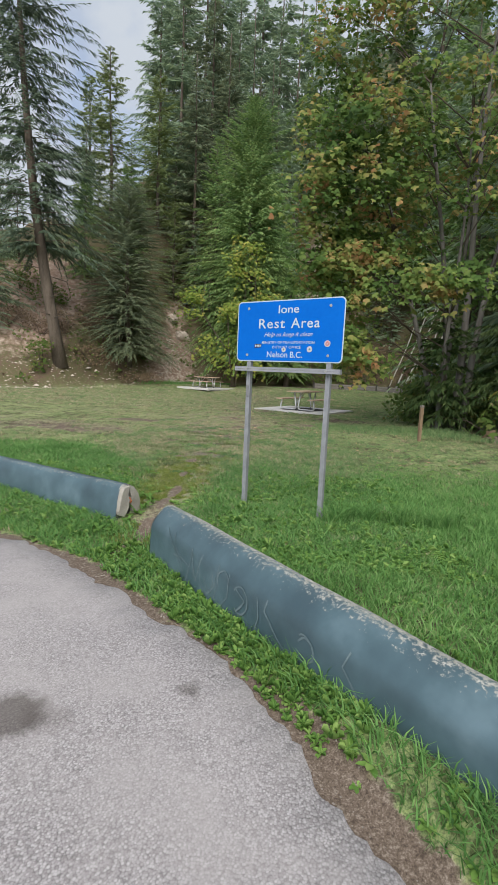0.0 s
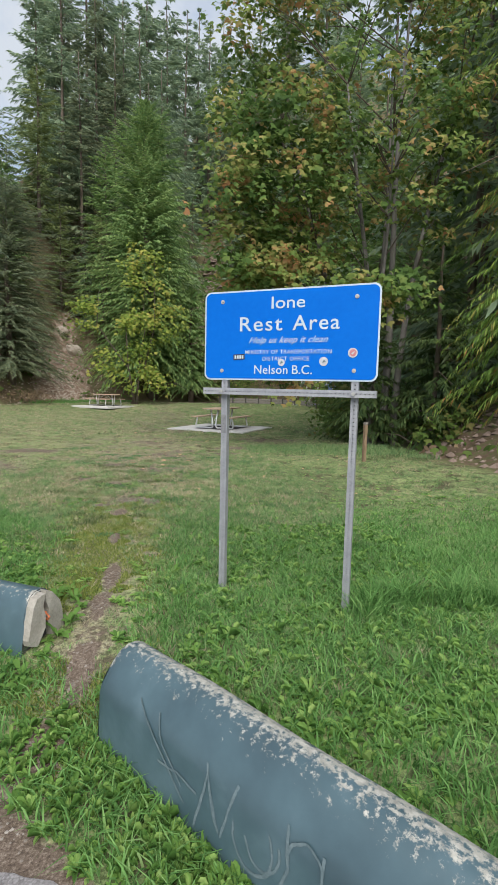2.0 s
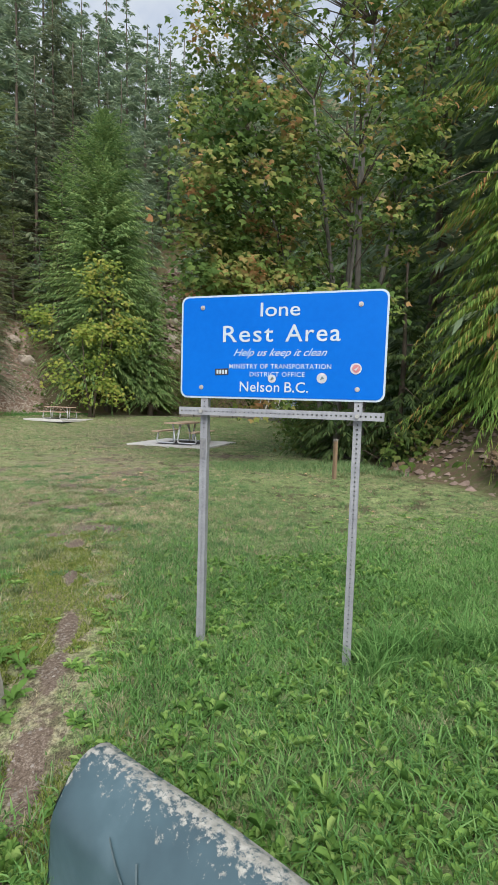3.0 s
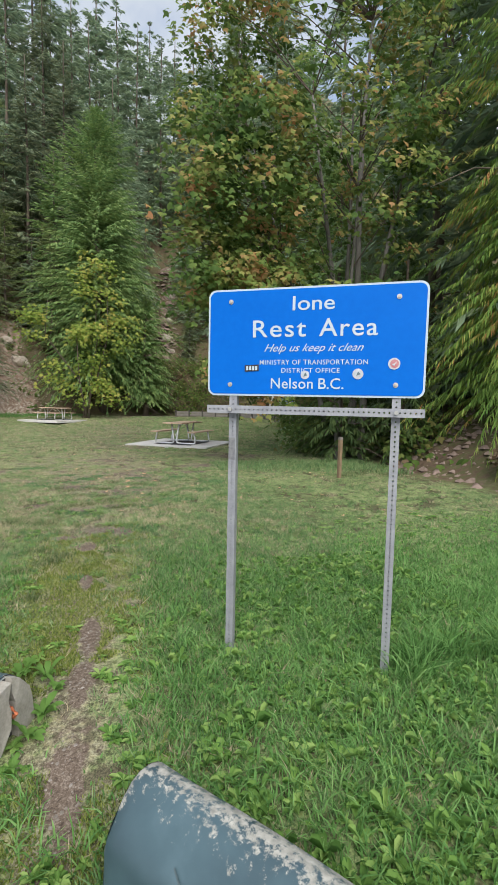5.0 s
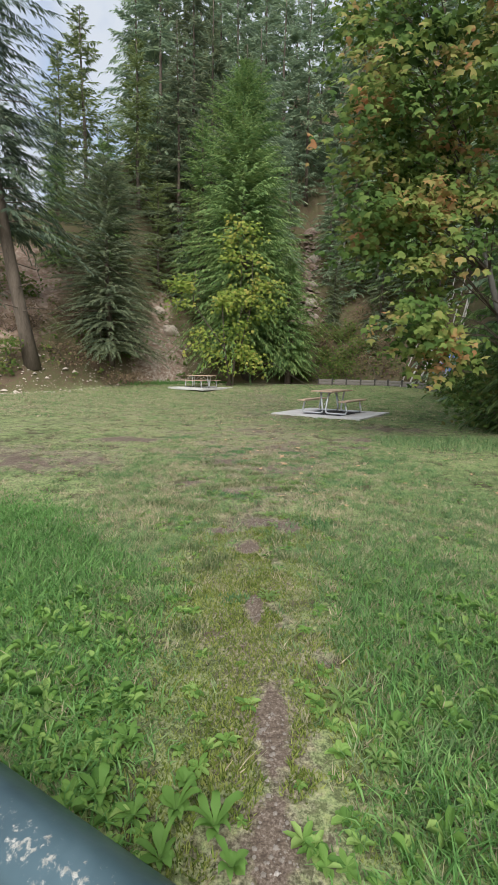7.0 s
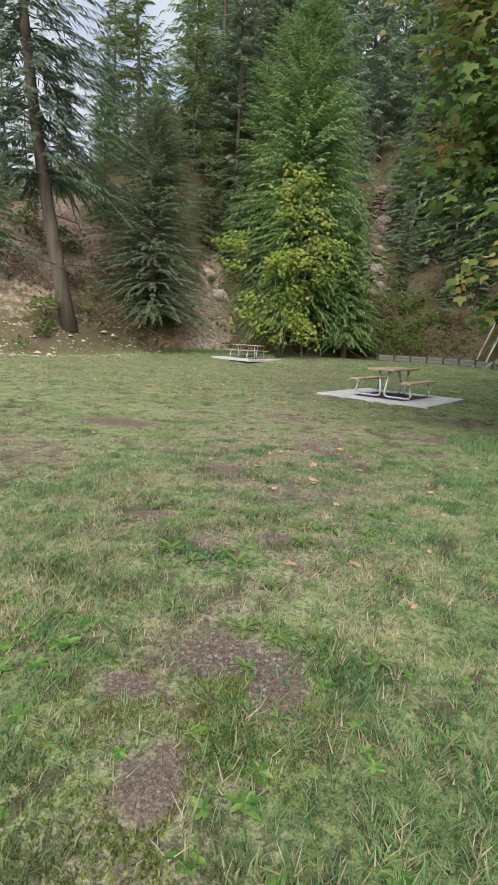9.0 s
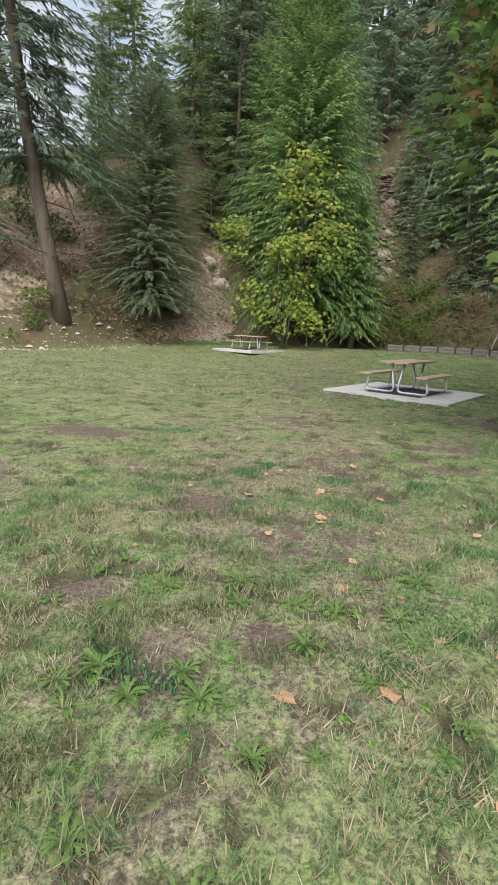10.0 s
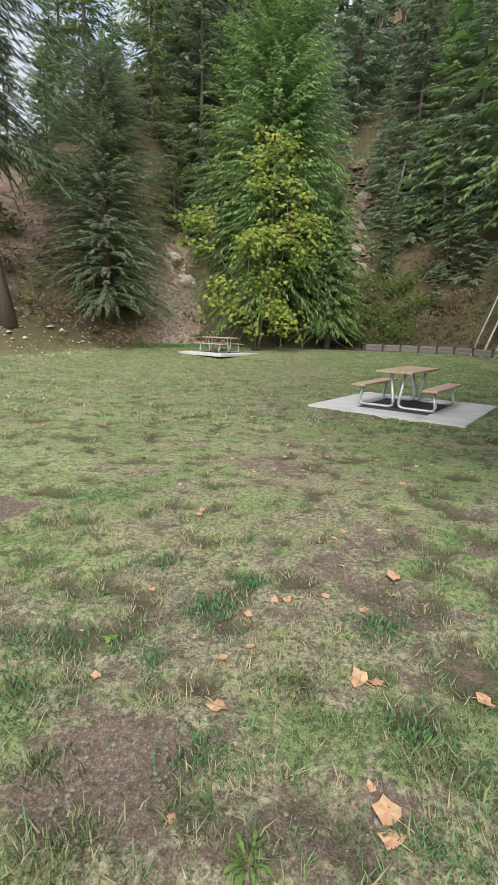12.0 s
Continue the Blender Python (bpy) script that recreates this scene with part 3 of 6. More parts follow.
def build_ground():
    gx = axis([(-900, -120, 130), (-120, -40, 10), (-40, -20, 1.0), (-20, -10, 0.5), (-10, -6, 0.12), (-6, 6, 0.07), (6, 10, 0.5), (10, 40, 1.0), (40, 120, 10), (120, 900, 130)])
    gy = axis([(-900, -100, 130), (-100, -12, 8), (-12, -1, 1.0), (-1, 6, 0.1), (6, 17, 0.07), (17, 27, 0.12), (27, 42, 0.4), (42, 120, 3), (120, 900, 130)])
    X, Y = np.meshgrid(gx, gy)
    Z = land(X, Y)
    near = (np.abs(X) < 12) & (Y < 20)
    Z = Z + np.where(near, 0.02 * (vnoise(X, Y, 4.0, 3) - 0.5), 0) + 0.038 * (tussock(X, Y) - 0.8) * smooth01(7, 9, Y) * (Y < 27) * (X < 6) * (X > -10)
    d, _ = past_toe(X, Y)
    rough = smooth01(0.5, 4, d)
    Z = Z + rough * (0.9 * (vnoise(X, Y, 0.7, 14, 4) - 0.5))
    me = bpy.data.meshes.new("ground")
    ny, nx = X.shape
    i = np.arange(ny * nx).reshape(ny, nx)
    quads = np.stack([i[:-1, :-1], i[:-1, 1:], i[1:, 1:], i[1:, :-1]], -1).reshape(-1, 4)
    me.vertices.add(nx * ny)
    me.vertices.foreach_set("co", np.stack([X, Y, Z], -1).reshape(-1).astype(np.float32))
    me.loops.add(quads.size)
    me.loops.foreach_set("vertex_index", quads.ravel().astype(np.int32))
    me.polygons.add(len(quads))
    me.polygons.foreach_set("loop_start", np.arange(0, quads.size, 4, dtype=np.int32))
    me.polygons.foreach_set("loop_total", np.full(len(quads), 4, np.int32))
    me.update(calc_edges=True)
    me.attributes.new("bare", "FLOAT", "POINT").data.foreach_set("value", bareness(X, Y).ravel().astype(np.float32))
    hill = smooth01(-0.8, 0.5, d + 1.2 * (vnoise(X, Y, 0.9, 31) - 0.5))
    me.attributes.new("hill", "FLOAT", "POINT").data.foreach_set("value", hill.ravel().astype(np.float32))
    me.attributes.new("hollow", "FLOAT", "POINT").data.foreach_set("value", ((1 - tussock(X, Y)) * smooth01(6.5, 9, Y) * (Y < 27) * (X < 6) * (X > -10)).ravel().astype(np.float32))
    me.attributes.new("fresh", "FLOAT", "POINT").data.foreach_set("value", greenness(X, Y).ravel().astype(np.float32))
    scar = np.zeros_like(X)
    for cx, cy, rx, ry in ((-8.2, 37.2, 1.9, 3.6), (-17.0, 33.5, 3.5, 5.0), (-9.0, 42, 1.0, 2.0)):
        scar = np.maximum(scar, np.exp(-((X - cx) / rx) ** 2 - ((Y - cy) / ry) ** 2))
    scar = np.maximum(scar, 0.3 * np.exp(-((X - gully_x(Y) - 1.6 * (vnoise(X, Y, 0.3, 95) - 0.5)) / 1.2) ** 2) * (Y > 43))
    me.attributes.new("scar", "FLOAT", "POINT").data.foreach_set("value", scar.ravel().astype(np.float32))
    me.polygons.foreach_set("use_smooth", [True] * len(me.polygons))
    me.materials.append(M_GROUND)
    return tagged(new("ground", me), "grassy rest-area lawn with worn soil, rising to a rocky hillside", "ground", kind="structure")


build_ground()


def build_road():
    s = np.concatenate([[0], np.cumsum(np.hypot(np.diff(EX), np.diff(EY)))])
    q = np.concatenate([np.linspace(0, s[1], 12)[:-1], np.linspace(s[1], s[-2], 320), np.linspace(s[-2], s[-1], 12)[1:]])
    ex, ey = np.interp(q, s, EX), np.interp(q, s, EY)
    jit = 0.24 * (vnoise(q, q * 0, 1.9, 40, 4) - 0.5) + 0.1 * (vnoise(q, q * 0, 11.0, 44, 3) - 0.5)
    away = np.array([-0.68, -0.73])
    offs = [0.0, 0.03, 0.3, 0.8, 1.6, 3, 6, 14, 60]
    b = Build()
    rows = []
    for k, o in enumerate(offs):
        base = jit * (1 if k < 3 else 0)
        x, y = ex + away[0] * (o + base + 0.02), ey + away[1] * (o + base + 0.02)
        z = np.full_like(x, -0.122 if k else -0.15) + (0.012 * (vnoise(x, y, 1.5, 50) - 0.5) if k else 0)
        rows.append(np.stack([x, y, z], -1))
    m = len(q)
    b.v = [tuple(p) for r in rows for p in r]
    b.f = [(k * m + j, k * m + j + 1, (k + 1) * m + j + 1, (k + 1) * m + j) for k in range(len(offs) - 1) for j in range(m - 1)]
    b.f = [tuple(reversed(f)) for f in b.f]
    tagged(part("road", b, M_ASPHALT, smooth=True), "pale worn asphalt parking lane with a crumbled edge", "road", kind="structure")


build_road()


# ---- barriers ----
def barrier(x, y, heading, length, z, label, broken_start):
    """A low painted concrete kerb barrier; its end stands at x, y and it runs off along heading (degrees)."""
    top = thing("concrete_barrier", pose(x, y, z, 0, 0, heading), label, "barrier", "barriers along the parking lane")
    prof = [(-0.172, 0.0), (-0.165, 0.12), (-0.154, 0.25), (-0.147, 0.285), (-0.132, 0.314), (-0.085, 0.372), (-0.045, 0.406), (-0.008, 0.421), (0.038, 0.42), (0.075, 0.403), (0.105, 0.362), (0.124, 0.3), (0.15, 0.16), (0.175, 0.0)]
    b = Build()
    xs = [0.0, 0.012, 0.05] + list(np.linspace(0.15, length - 0.1, 36)) + [length]
    n = len(prof)
    for i, px in enumerate(xs):
        sh = 0.975 if i == 0 else 1.0
        for j, (py, pz) in enumerate(prof):
            w = 0.006 * (noise.noise(Vector((px * 2.1, py * 9, pz * 9 + 3 * x))))
            chip = 0.012 * max(0, noise.noise(Vector((py * 14, pz * 14, 5 + x)))) if i < 2 else 0
            b.v.append((px + chip, (py + w) * sh, (pz + w) * sh))
    b.f += [(i * n + j, (i + 1) * n + j, (i + 1) * n + j + 1, i * n + j + 1) for i in range(len(xs) - 1) for j in range(n - 1)]
    b.f.append(tuple((len(xs) - 1) * n + j for j in range(n)))
    part("body", b, M_BARRIER_SOUND if broken_start else M_BARRIER, top, smooth=True)
    if broken_start:
        e = Build()
        left = [(-0.168, 0.0), (-0.161, 0.12), (-0.15, 0.25), (-0.128, 0.31), (-0.06, 0.39), (-0.012, 0.414), (-0.014, 0.34), (-0.03, 0.29), (-0.022, 0.22), (-0.045, 0.14), (-0.05, 0.06), (-0.06, 0.0)]
        right = [(0.01, 0.408), (0.075, 0.398), (0.105, 0.355), (0.125, 0.28), (0.145, 0.17), (0.13, 0.13), (0.08, 0.105), (0.05, 0.13), (0.022, 0.2), (0.012, 0.27), (0.03, 0.33)]
        for loop, out in ((left, -0.03), (right, -0.045)):
            k = len(loop)
            e.add([(0.01, a, c) for a, c in loop] + [(out + 0.01 * noise.noise(Vector((a * 30, c * 30, 1))), a * 0.97, c * 0.985 + 0.004) for a, c in loop],
                  [tuple(k + j for j in range(k))[::-1]] + [(j, (j + 1) % k, k + (j + 1) % k, k + j) for j in range(k)])
        part("broken_end", e, M_CONCRETE, top, "bare broken concrete end with an open joint slot")
        r = Build()
        r.tube([(0.0, -0.012, 0.235), (-0.045, -0.004, 0.24), (-0.062, 0.004, 0.262), (-0.045, 0.01, 0.287), (0.0, 0.012, 0.295)], [0.008] * 5, 8)
        part("rusty_loop", r, M_RUST, top, "orange rusted lifting loop")
        # near-black face behind the slot: its inner shade is put in as colour
        f = Build()
        f.add([(0.008, a, c) for a, c in prof], [tuple(range(n))[::-1]])
        part("end_face", f, M_SHADE_TONE, top)
    else:
        f = Build()
        f.add([(0.0, a * 0.975, c * 0.975) for a, c in prof] + [(-0.006, a * 0.9, c * 0.95 + 0.005) for a, c in prof],
              [tuple(n + j for j in range(n))[::-1]] + [(j, j + 1, n + j + 1, n + j) for j in range(n - 1)])
        part("end_face", f, M_BARRIER, top)
    return top


b2 = barrier(-0.62, 3.72, -50.9, 4.2, -0.115, "slate-blue painted concrete barrier with flaking crown and scratched scribbles", False)
b1 = barrier(-1.19, 4.4, 151.6, 4.0, -0.125, "slate-blue painted concrete barrier with a broken bare end", True)


def scribble(owner, strokes):
    for pts in strokes:
        b = Build()
        out = []
        fine = []
        for (a0, c0), (a1, c1) in zip(pts[:-1], pts[1:]):
            fine += [(a0 + (a1 - a0) * f, c0 + (c1 - c0) * f) for f in (0.0, 0.34, 0.67)]
        fine.append(pts[-1])
        for (px, pz) in fine:
            px, pz = px + 0.006 * noise.noise(Vector((px * 25, pz * 25, 3))), pz + 0.006 * noise.noise(Vector((px * 25, pz * 25, 8)))
            fy = np.interp(pz, [0, 0.12, 0.25, 0.285, 0.314, 0.372], [-0.175, -0.168, -0.157, -0.15, -0.135, -0.088])
            out.append((px, fy - 0.0015, pz))
        pts3 = [Vector(p) for p in out]
        rim = []
        for k, p in enumerate(pts3):
            d = pts3[min(k + 1, len(pts3) - 1)] - pts3[max(k - 1, 0)]
            side = Vector((-d.z, 0, d.x)).normalized() * (0.005 + 0.003 * noise.noise(p * 9.0))
            rim += [tuple(p + side), tuple(p - side)]
        b.add(rim, [(2 * k, 2 * k + 1, 2 * k + 3, 2 * k + 2) for k in range(len(pts3) - 1)])
        part("scratch", b, M_CHALK, owner, "pale scratched line")


def arc(cx, cz, rx, rz, a0, a1, n=14):
    return [(cx + rx * math.cos(radians(a0 + (a1 - a0) * i / n)), cz + rz * math.sin(radians(a0 + (a1 - a0) * i / n))) for i in range(n + 1)]


# ---- sign ----
SIGN_W, SIGN_H = 1.21, 0.605
SX, SY, SZ, SYAW = 0.324, 4.673, 1.87, -31.1


def rounded(w, h, r, n=7):
    pts = []
    for cx, cy, a in ((w / 2 - r, h / 2 - r, 0), (-w / 2 + r, h / 2 - r, 90), (-w / 2 + r, -h / 2 + r, 180), (w / 2 - r, -h / 2 + r, 270)):
        pts += [(cx + r * math.cos(radians(a + 90 * i / n)), cy + r * math.sin(radians(a + 90 * i / n))) for i in range(n + 1)]
    return pts


def plate(b, pts, y0, y1, cx=0.0, cz=0.0):
    k = len(pts)
    b.add([(p + cx, y0, q + cz) for p, q in pts] + [(p + cx, y1, q + cz) for p, q in pts],
          [tuple(range(k)), tuple(k + j for j in range(k))[::-1]] + [(j, (j + 1) % k, k + (j + 1) % k, k + j) for j in range(k)][::1])


def ring(cx, cz, r, n=20):
    return [(cx + r * math.cos(2 * math.pi * i / n), cz + r * math.sin(2 * math.pi * i / n)) for i in range(n)]


def words(owner, text, x, z, cap, width, name, shear=0.0, bold=0.0, y=-0.0075, space=1.0):
    c = bpy.data.curves.new(name, "FONT")
    c.body, c.size, c.align_x, c.shear, c.offset = text, 1.0, "CENTER", shear, bold
    c.resolution_u, c.space_character = 4, space
    tmp = new("tmp_text", c)
    bpy.context.view_layer.update()
    me = bpy.data.meshes.new_from_object(tmp.evaluated_get(bpy.context.evaluated_depsgraph_get()))
    bpy.data.objects.remove(tmp)
    co = np.empty(len(me.vertices) * 3, np.float32)
    me.vertices.foreach_get("co", co)
    co = co.reshape(-1, 3)
    mid, span = (co[:, 0].max() + co[:, 0].min()) / 2, co[:, 0].max() - co[:, 0].min()
    px = (co[:, 0] - mid) * width / span + x
    outp = np.stack([px, np.full(len(px), y), co[:, 1] * cap / 0.72 + z], -1)
    me.vertices.foreach_set("co", outp.reshape(-1).astype(np.float32))
    me.materials.clear()
    me.materials.append(M_WHITE)
    me.update()
    return part(name, me, None, owner)


def perforated(b, length, w, pitch, hole, along="z"):
    """A square tube with a row of round holes down each of its four sides, from 0 to length."""
    n = int(length / pitch)
    h = w / 2
    start = (length - n * pitch) / 2
    for side in range(4):
        rot = Matrix.Rotation(side * math.pi / 2, 3, "Z")
        vs, fs = [], []

        def put(a, c, dep=0.0):
            p = rot @ Vector((a, -h + dep, c))
            vs.append((p.x, p.y, p.z) if along == "z" else (p.z, p.y, -p.x))
            return len(vs) - 1
        for k in range(n):
            z0, z1 = start + k * pitch, start + (k + 1) * pitch
            if k == 0:
                z0 = 0.0
            if k == n - 1:
                z1 = length
            zc = start + (k + 0.5) * pitch
            corner = [put(-h, z0), put(0, z0), put(h, z0), put(h, zc), put(h, z1), put(0, z1), put(-h, z1), put(-h, zc)]
            ang = [225, 270, 315, 0, 45, 90, 135, 180]
            rim = [put(hole * math.cos(radians(a)), zc + hole * math.sin(radians(a))) for a in ang]
            deep = [put(hole * math.cos(radians(a)), zc + hole * math.sin(radians(a)), 0.004) for a in ang]
            for j in range(8):
                q = (j + 1) % 8
                fs += [(corner[j], corner[q], rim[q], rim[j]), (rim[j], rim[q], deep[q], deep[j])]
        b.add(vs, fs)
    e = [(-h, -h), (h, -h), (h, h), (-h, h)]
    tip = [(a, c, length) for a, c in e] if along == "z" else [(length, c, -a) for a, c in e]
    b.add(tip, [(0, 1, 2, 3)])


def build_sign():
    top = thing("information_sign", pose(SX, SY, SZ, 0, 0, SYAW), "blue rest-area sign with white lettering on perforated steel posts", "sign")
    b = Build()
    plate(b, rounded(SIGN_W, SIGN_H, 0.045), -0.003, 0.0)
    part("border", b, M_WHITE, top, "white reflective border")
    b = Build()
    plate(b, rounded(SIGN_W - 0.022, SIGN_H - 0.022, 0.038), -0.0055, -0.0032)
    board = part("panel", b, M_BLUE, top, "blue reflective panel")
    words(board, "Ione", 0.008, 0.174, 0.08, 0.232, "word_ione", bold=0.007)
    words(board, "Rest", -0.181, 0.03, 0.098, 0.306, "word_rest", bold=0.007, space=1.12)
    words(board, "Area", 0.199, 0.03, 0.098, 0.312, "word_area", bold=0.007, space=1.12)
    words(board, "Help us keep it clean", 0.01, -0.052, 0.044, 0.55, "words_keep_clean", shear=0.5)
    words(board, "MINISTRY OF TRANSPORTATION", 0.01, -0.125, 0.028, 0.6, "words_ministry", bold=0.004, space=1.1)
    words(board, "DISTRICT OFFICE", 0.0, -0.17, 0.027, 0.325, "words_district", bold=0.004, space=1.1)
    words(board, "Nelson", -0.102, -0.258, 0.06, 0.24, "word_nelson", bold=0.007, space=1.05)
    words(board, "B.C.", 0.117, -0.258, 0.06, 0.137, "word_initials", bold=0.007)
    for px, pz in ((-0.467, 0.232), (0.457, 0.225), (-0.467, -0.238), (0.457, -0.235)):
        b = Build()
        plate(b, ring(px, pz, 0.0135), -0.0085, -0.005)
        plate(b, ring(px, pz, 0.0075, 6), -0.0135, -0.0085)
        part("bolt", b, M_BOLT, top)
    for px, pz, r, m1, lab in ((0.445, -0.122, 0.031, M_RED, "round red and white sticker"), (0.26, -0.176, 0.029, M_PALE, "round faded pale sticker"), (-0.028, -0.182, 0.024, M_PALE, "round faded pale sticker")):
        b = Build()
        plate(b, ring(px, pz, r), -0.0085, -0.0056)
        st = part("sticker", b, M_PALE, board, lab)
        b = Build()
        plate(b, ring(px + 0.002, pz, r * 0.72), -0.0095, -0.0086)
        if m1 is M_RED:
            part("sticker_disc", b, M_RED, board)
            b = Build()
            plate(b, [(px - 0.012, pz - 0.004), (px + 0.001, pz - 0.012), (px + 0.014, pz + 0.012), (px + 0.002, pz + 0.002)], -0.0105, -0.0096)
            part("sticker_mark", b, M_PALE, board)
        else:
            b = Build()
            plate(b, [(px - 0.01, pz - 0.01), (px + 0.014, pz - 0.002), (px + 0.002, pz + 0.012)], -0.0105, -0.0086)
            part("sticker_mark", b, M_CHALK, board)
    b = Build()
    plate(b, [(-0.378, -0.165), (-0.295, -0.16), (-0.296, -0.124), (-0.379, -0.128)], -0.0085, -0.0056)
    part("sticker", b, M_BLACK, board, "small black sticker with pale marks")
    for k in range(4):
        b = Build()
        plate(b, [(-0.369 + 0.018 * k, -0.157), (-0.357 + 0.018 * k, -0.156), (-0.358 + 0.018 * k, -0.133), (-0.37 + 0.018 * k, -0.134)], -0.0095, -0.0086)
        part("sticker_bar", b, M_WHITE, board)
    for px in (-0.45, 0.466):
        b = Build()
        bottom = float(land(SX + px * math.cos(radians(SYAW)), SY + px * math.sin(radians(SYAW)))) - 0.06 - SZ
        perforated(b, 0.28 - bottom, 0.045, 0.0265, 0.0055)
        ob = part("post", welded(b), M_GALV, top)
        ob.location = (px, 0.028, bottom)
    b = Build()
    perforated(b, 1.2, 0.045, 0.0265, 0.0055, along="x")
    ob = part("crossbar", welded(b), M_GALV, top)
    ob.location = (-0.592, -0.022, -0.382)
    for px in (-0.45, 0.466):
        b = Build()
        plate(b, ring(px, -0.382, 0.012, 6), -0.056, -0.046)
        part("bolt", b, M_BOLT, top)
    b = Build()
    b.box((-0.47, 0.0035, -0.68), (-0.434, 0.005, -0.55))
    part("sticker", b, M_LABEL, top, "small grey label on the post")
    return top


build_sign()


# ---- picnic tables ----
def bent(points, r=0.12, n=6):
    """A polyline with its corners rounded."""
    p = [Vector(q) for q in points]
    out = [p[0]]
    for a, b, c in zip(p[:-2], p[1:-1], p[2:]):
        d1, d2 = (a - b).normalized(), (c - b).normalized()
        s, e = b + d1 * r, b + d2 * r
        out += [(1 - u) ** 2 * s + 2 * u * (1 - u) * b + u * u * e for u in [i / n for i in range(n + 1)]]
    return out + [p[-1]]


def picnic_table(x, y, z, heading, label):
    top = thing("picnic_table", pose(x, y, z, 0, 0, heading), label, "picnic table", "picnic tables on the lawn")
    half = 0.93
    for i in range(5):
        b = Build()
        y0 = -0.36 + i * 0.145
        b.box((-half, y0, 0.715), (half, y0 + 0.139, 0.755), 0.006)
        part("tabletop_plank", b, M_PLANK, top)
    for s in (-1, 1):
        for i in range(2):
            b = Build()
            y0 = s * 0.7 - 0.14 + i * 0.145
            b.box((-half, y0, 0.41), (half, y0 + 0.139, 0.45), 0.006)
            part("bench_plank", b, M_PLANK, top)
    for ex in (-0.66, 0.66):
        for s in (-1, 1):
            b = Build()
            b.tube(bent([(ex, s * 0.14, 0.71), (ex, s * 0.04, 0.03), (ex, s * 0.78, 0.03), (ex, s * 0.7, 0.41)], 0.13), [0.03] * 16, 10)
            part("leg_pipe", b, M_PIPE, top, smooth=True)
        b = Build()
        b.box((ex - 0.02, -0.3, 0.69), (ex + 0.02, 0.3, 0.714))
        part("crossbar", b, M_PIPE, top)
    for s in (-1, 1):
        b = Build()
        b.tube([(s * 0.66, 0, 0.3), (s * 0.15, 0, 0.7)], [0.014] * 2, 8)
        part("brace", b, M_PIPE, top)
    return top


def table_pad(x, y, z, heading, w, d, label):
    top = thing("table_pad", pose(x, y, z, 0, 0, heading), label, "concrete pad", "pads under the picnic tables")
    t0 = 0.95
    for lo, hi in (((-w / 2, -d / 2), (w / 2, -t0 + 0.25)), ((-w / 2, t0 - 0.25), (w / 2, d / 2)), ((-w / 2, -t0 + 0.256), (-t0, t0 - 0.256)), ((t0, -t0 + 0.256), (w / 2, t0 - 0.256))):
        b = Build()
        b.box((lo[0], lo[1], -0.1), (hi[0], hi[1], 0.03), 0.008)
        part("slab", b, M_PAD, top)
    # dark sheet that paints the table's soft shadow onto the pad
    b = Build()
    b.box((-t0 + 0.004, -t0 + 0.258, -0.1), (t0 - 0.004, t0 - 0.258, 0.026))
    part("shade_inset", b, M_SHADE_TONE, top, "dark middle of the pad, the table's shade put in as colour")
    return top


for tx, ty, hd, pw in ((1.42, 19.42, 59.0, 3.0), (-4.85, 34.0, -34.0, 3.0)):
    gz = float(land(tx, ty)) + 0.01
    table_pad(tx, ty, gz, hd, pw, 3.0, "pale concrete pad with the table's shade painted on its middle")
    picnic_table(tx, ty, gz + 0.03, hd, "picnic table with wooden planks on bent steel pipe legs")


# ---- stake, edging, boulders ----
def build_stake(x, y):
    z = float(land(x, y)) - 0.05
    top = thing("wooden_stake", pose(x, y, z, 1.5, -1, 20), "weathered brown wooden marker stake in the grass", "stake")
    b = Build()
    b.box((-0.036, -0.036, 0), (0.036, 0.036, 0.86), 0.008)
    part("shaft", b, M_STAKE, top)
    b = Build()
    b.box((-0.04, -0.04, 0.852), (0.04, 0.04, 0.9), 0.008)
    part("cap", b, M_TIMBER, top)


build_stake(3.63, 11.06)


def build_edging(pts):
    top = thing("timber_edging", pose(0, 0, 0), "low grey weathered timber edging with dark posts", "edging")
    for (ax, ay), (bx, by) in zip(pts[:-1], pts[1:]):
        n = max(1, round(math.hypot(bx - ax, by - ay) / 1.1))
        hd = math.degrees(math.atan2(by - ay, bx - ax))
        L = math.hypot(bx - ax, by - ay) / n
        for i in range(n):
            px, py = ax + (bx - ax) * i / n, ay + (by - ay) * i / n
            pz = float(land(px, py - 0.3))
            b = Build()
            b.box((-0.06, -0.06, -0.1), (0.06, 0.06, 0.48), 0.01)
            ob = part("edging_post", b, M_DARKTIMBER, top)
            ob.matrix_local = pose(px, py, pz, 0, 0, hd)
            for k in range(2):
                b = Build()
                b.box((0.05, -0.025, 0.02 + k * 0.19), (L - 0.05, 0.03, 0.2 + k * 0.19), 0.01)
                ob = part("edging_board", b, M_TIMBER, top)
                ob.matrix_local = pose(px, py, pz, 0, random.uniform(-0.6, 0.6), hd)


build_edging([(3.2, 38.5), (7.15, 37.8), (9.4, 35.6), (10.6, 32.0)])


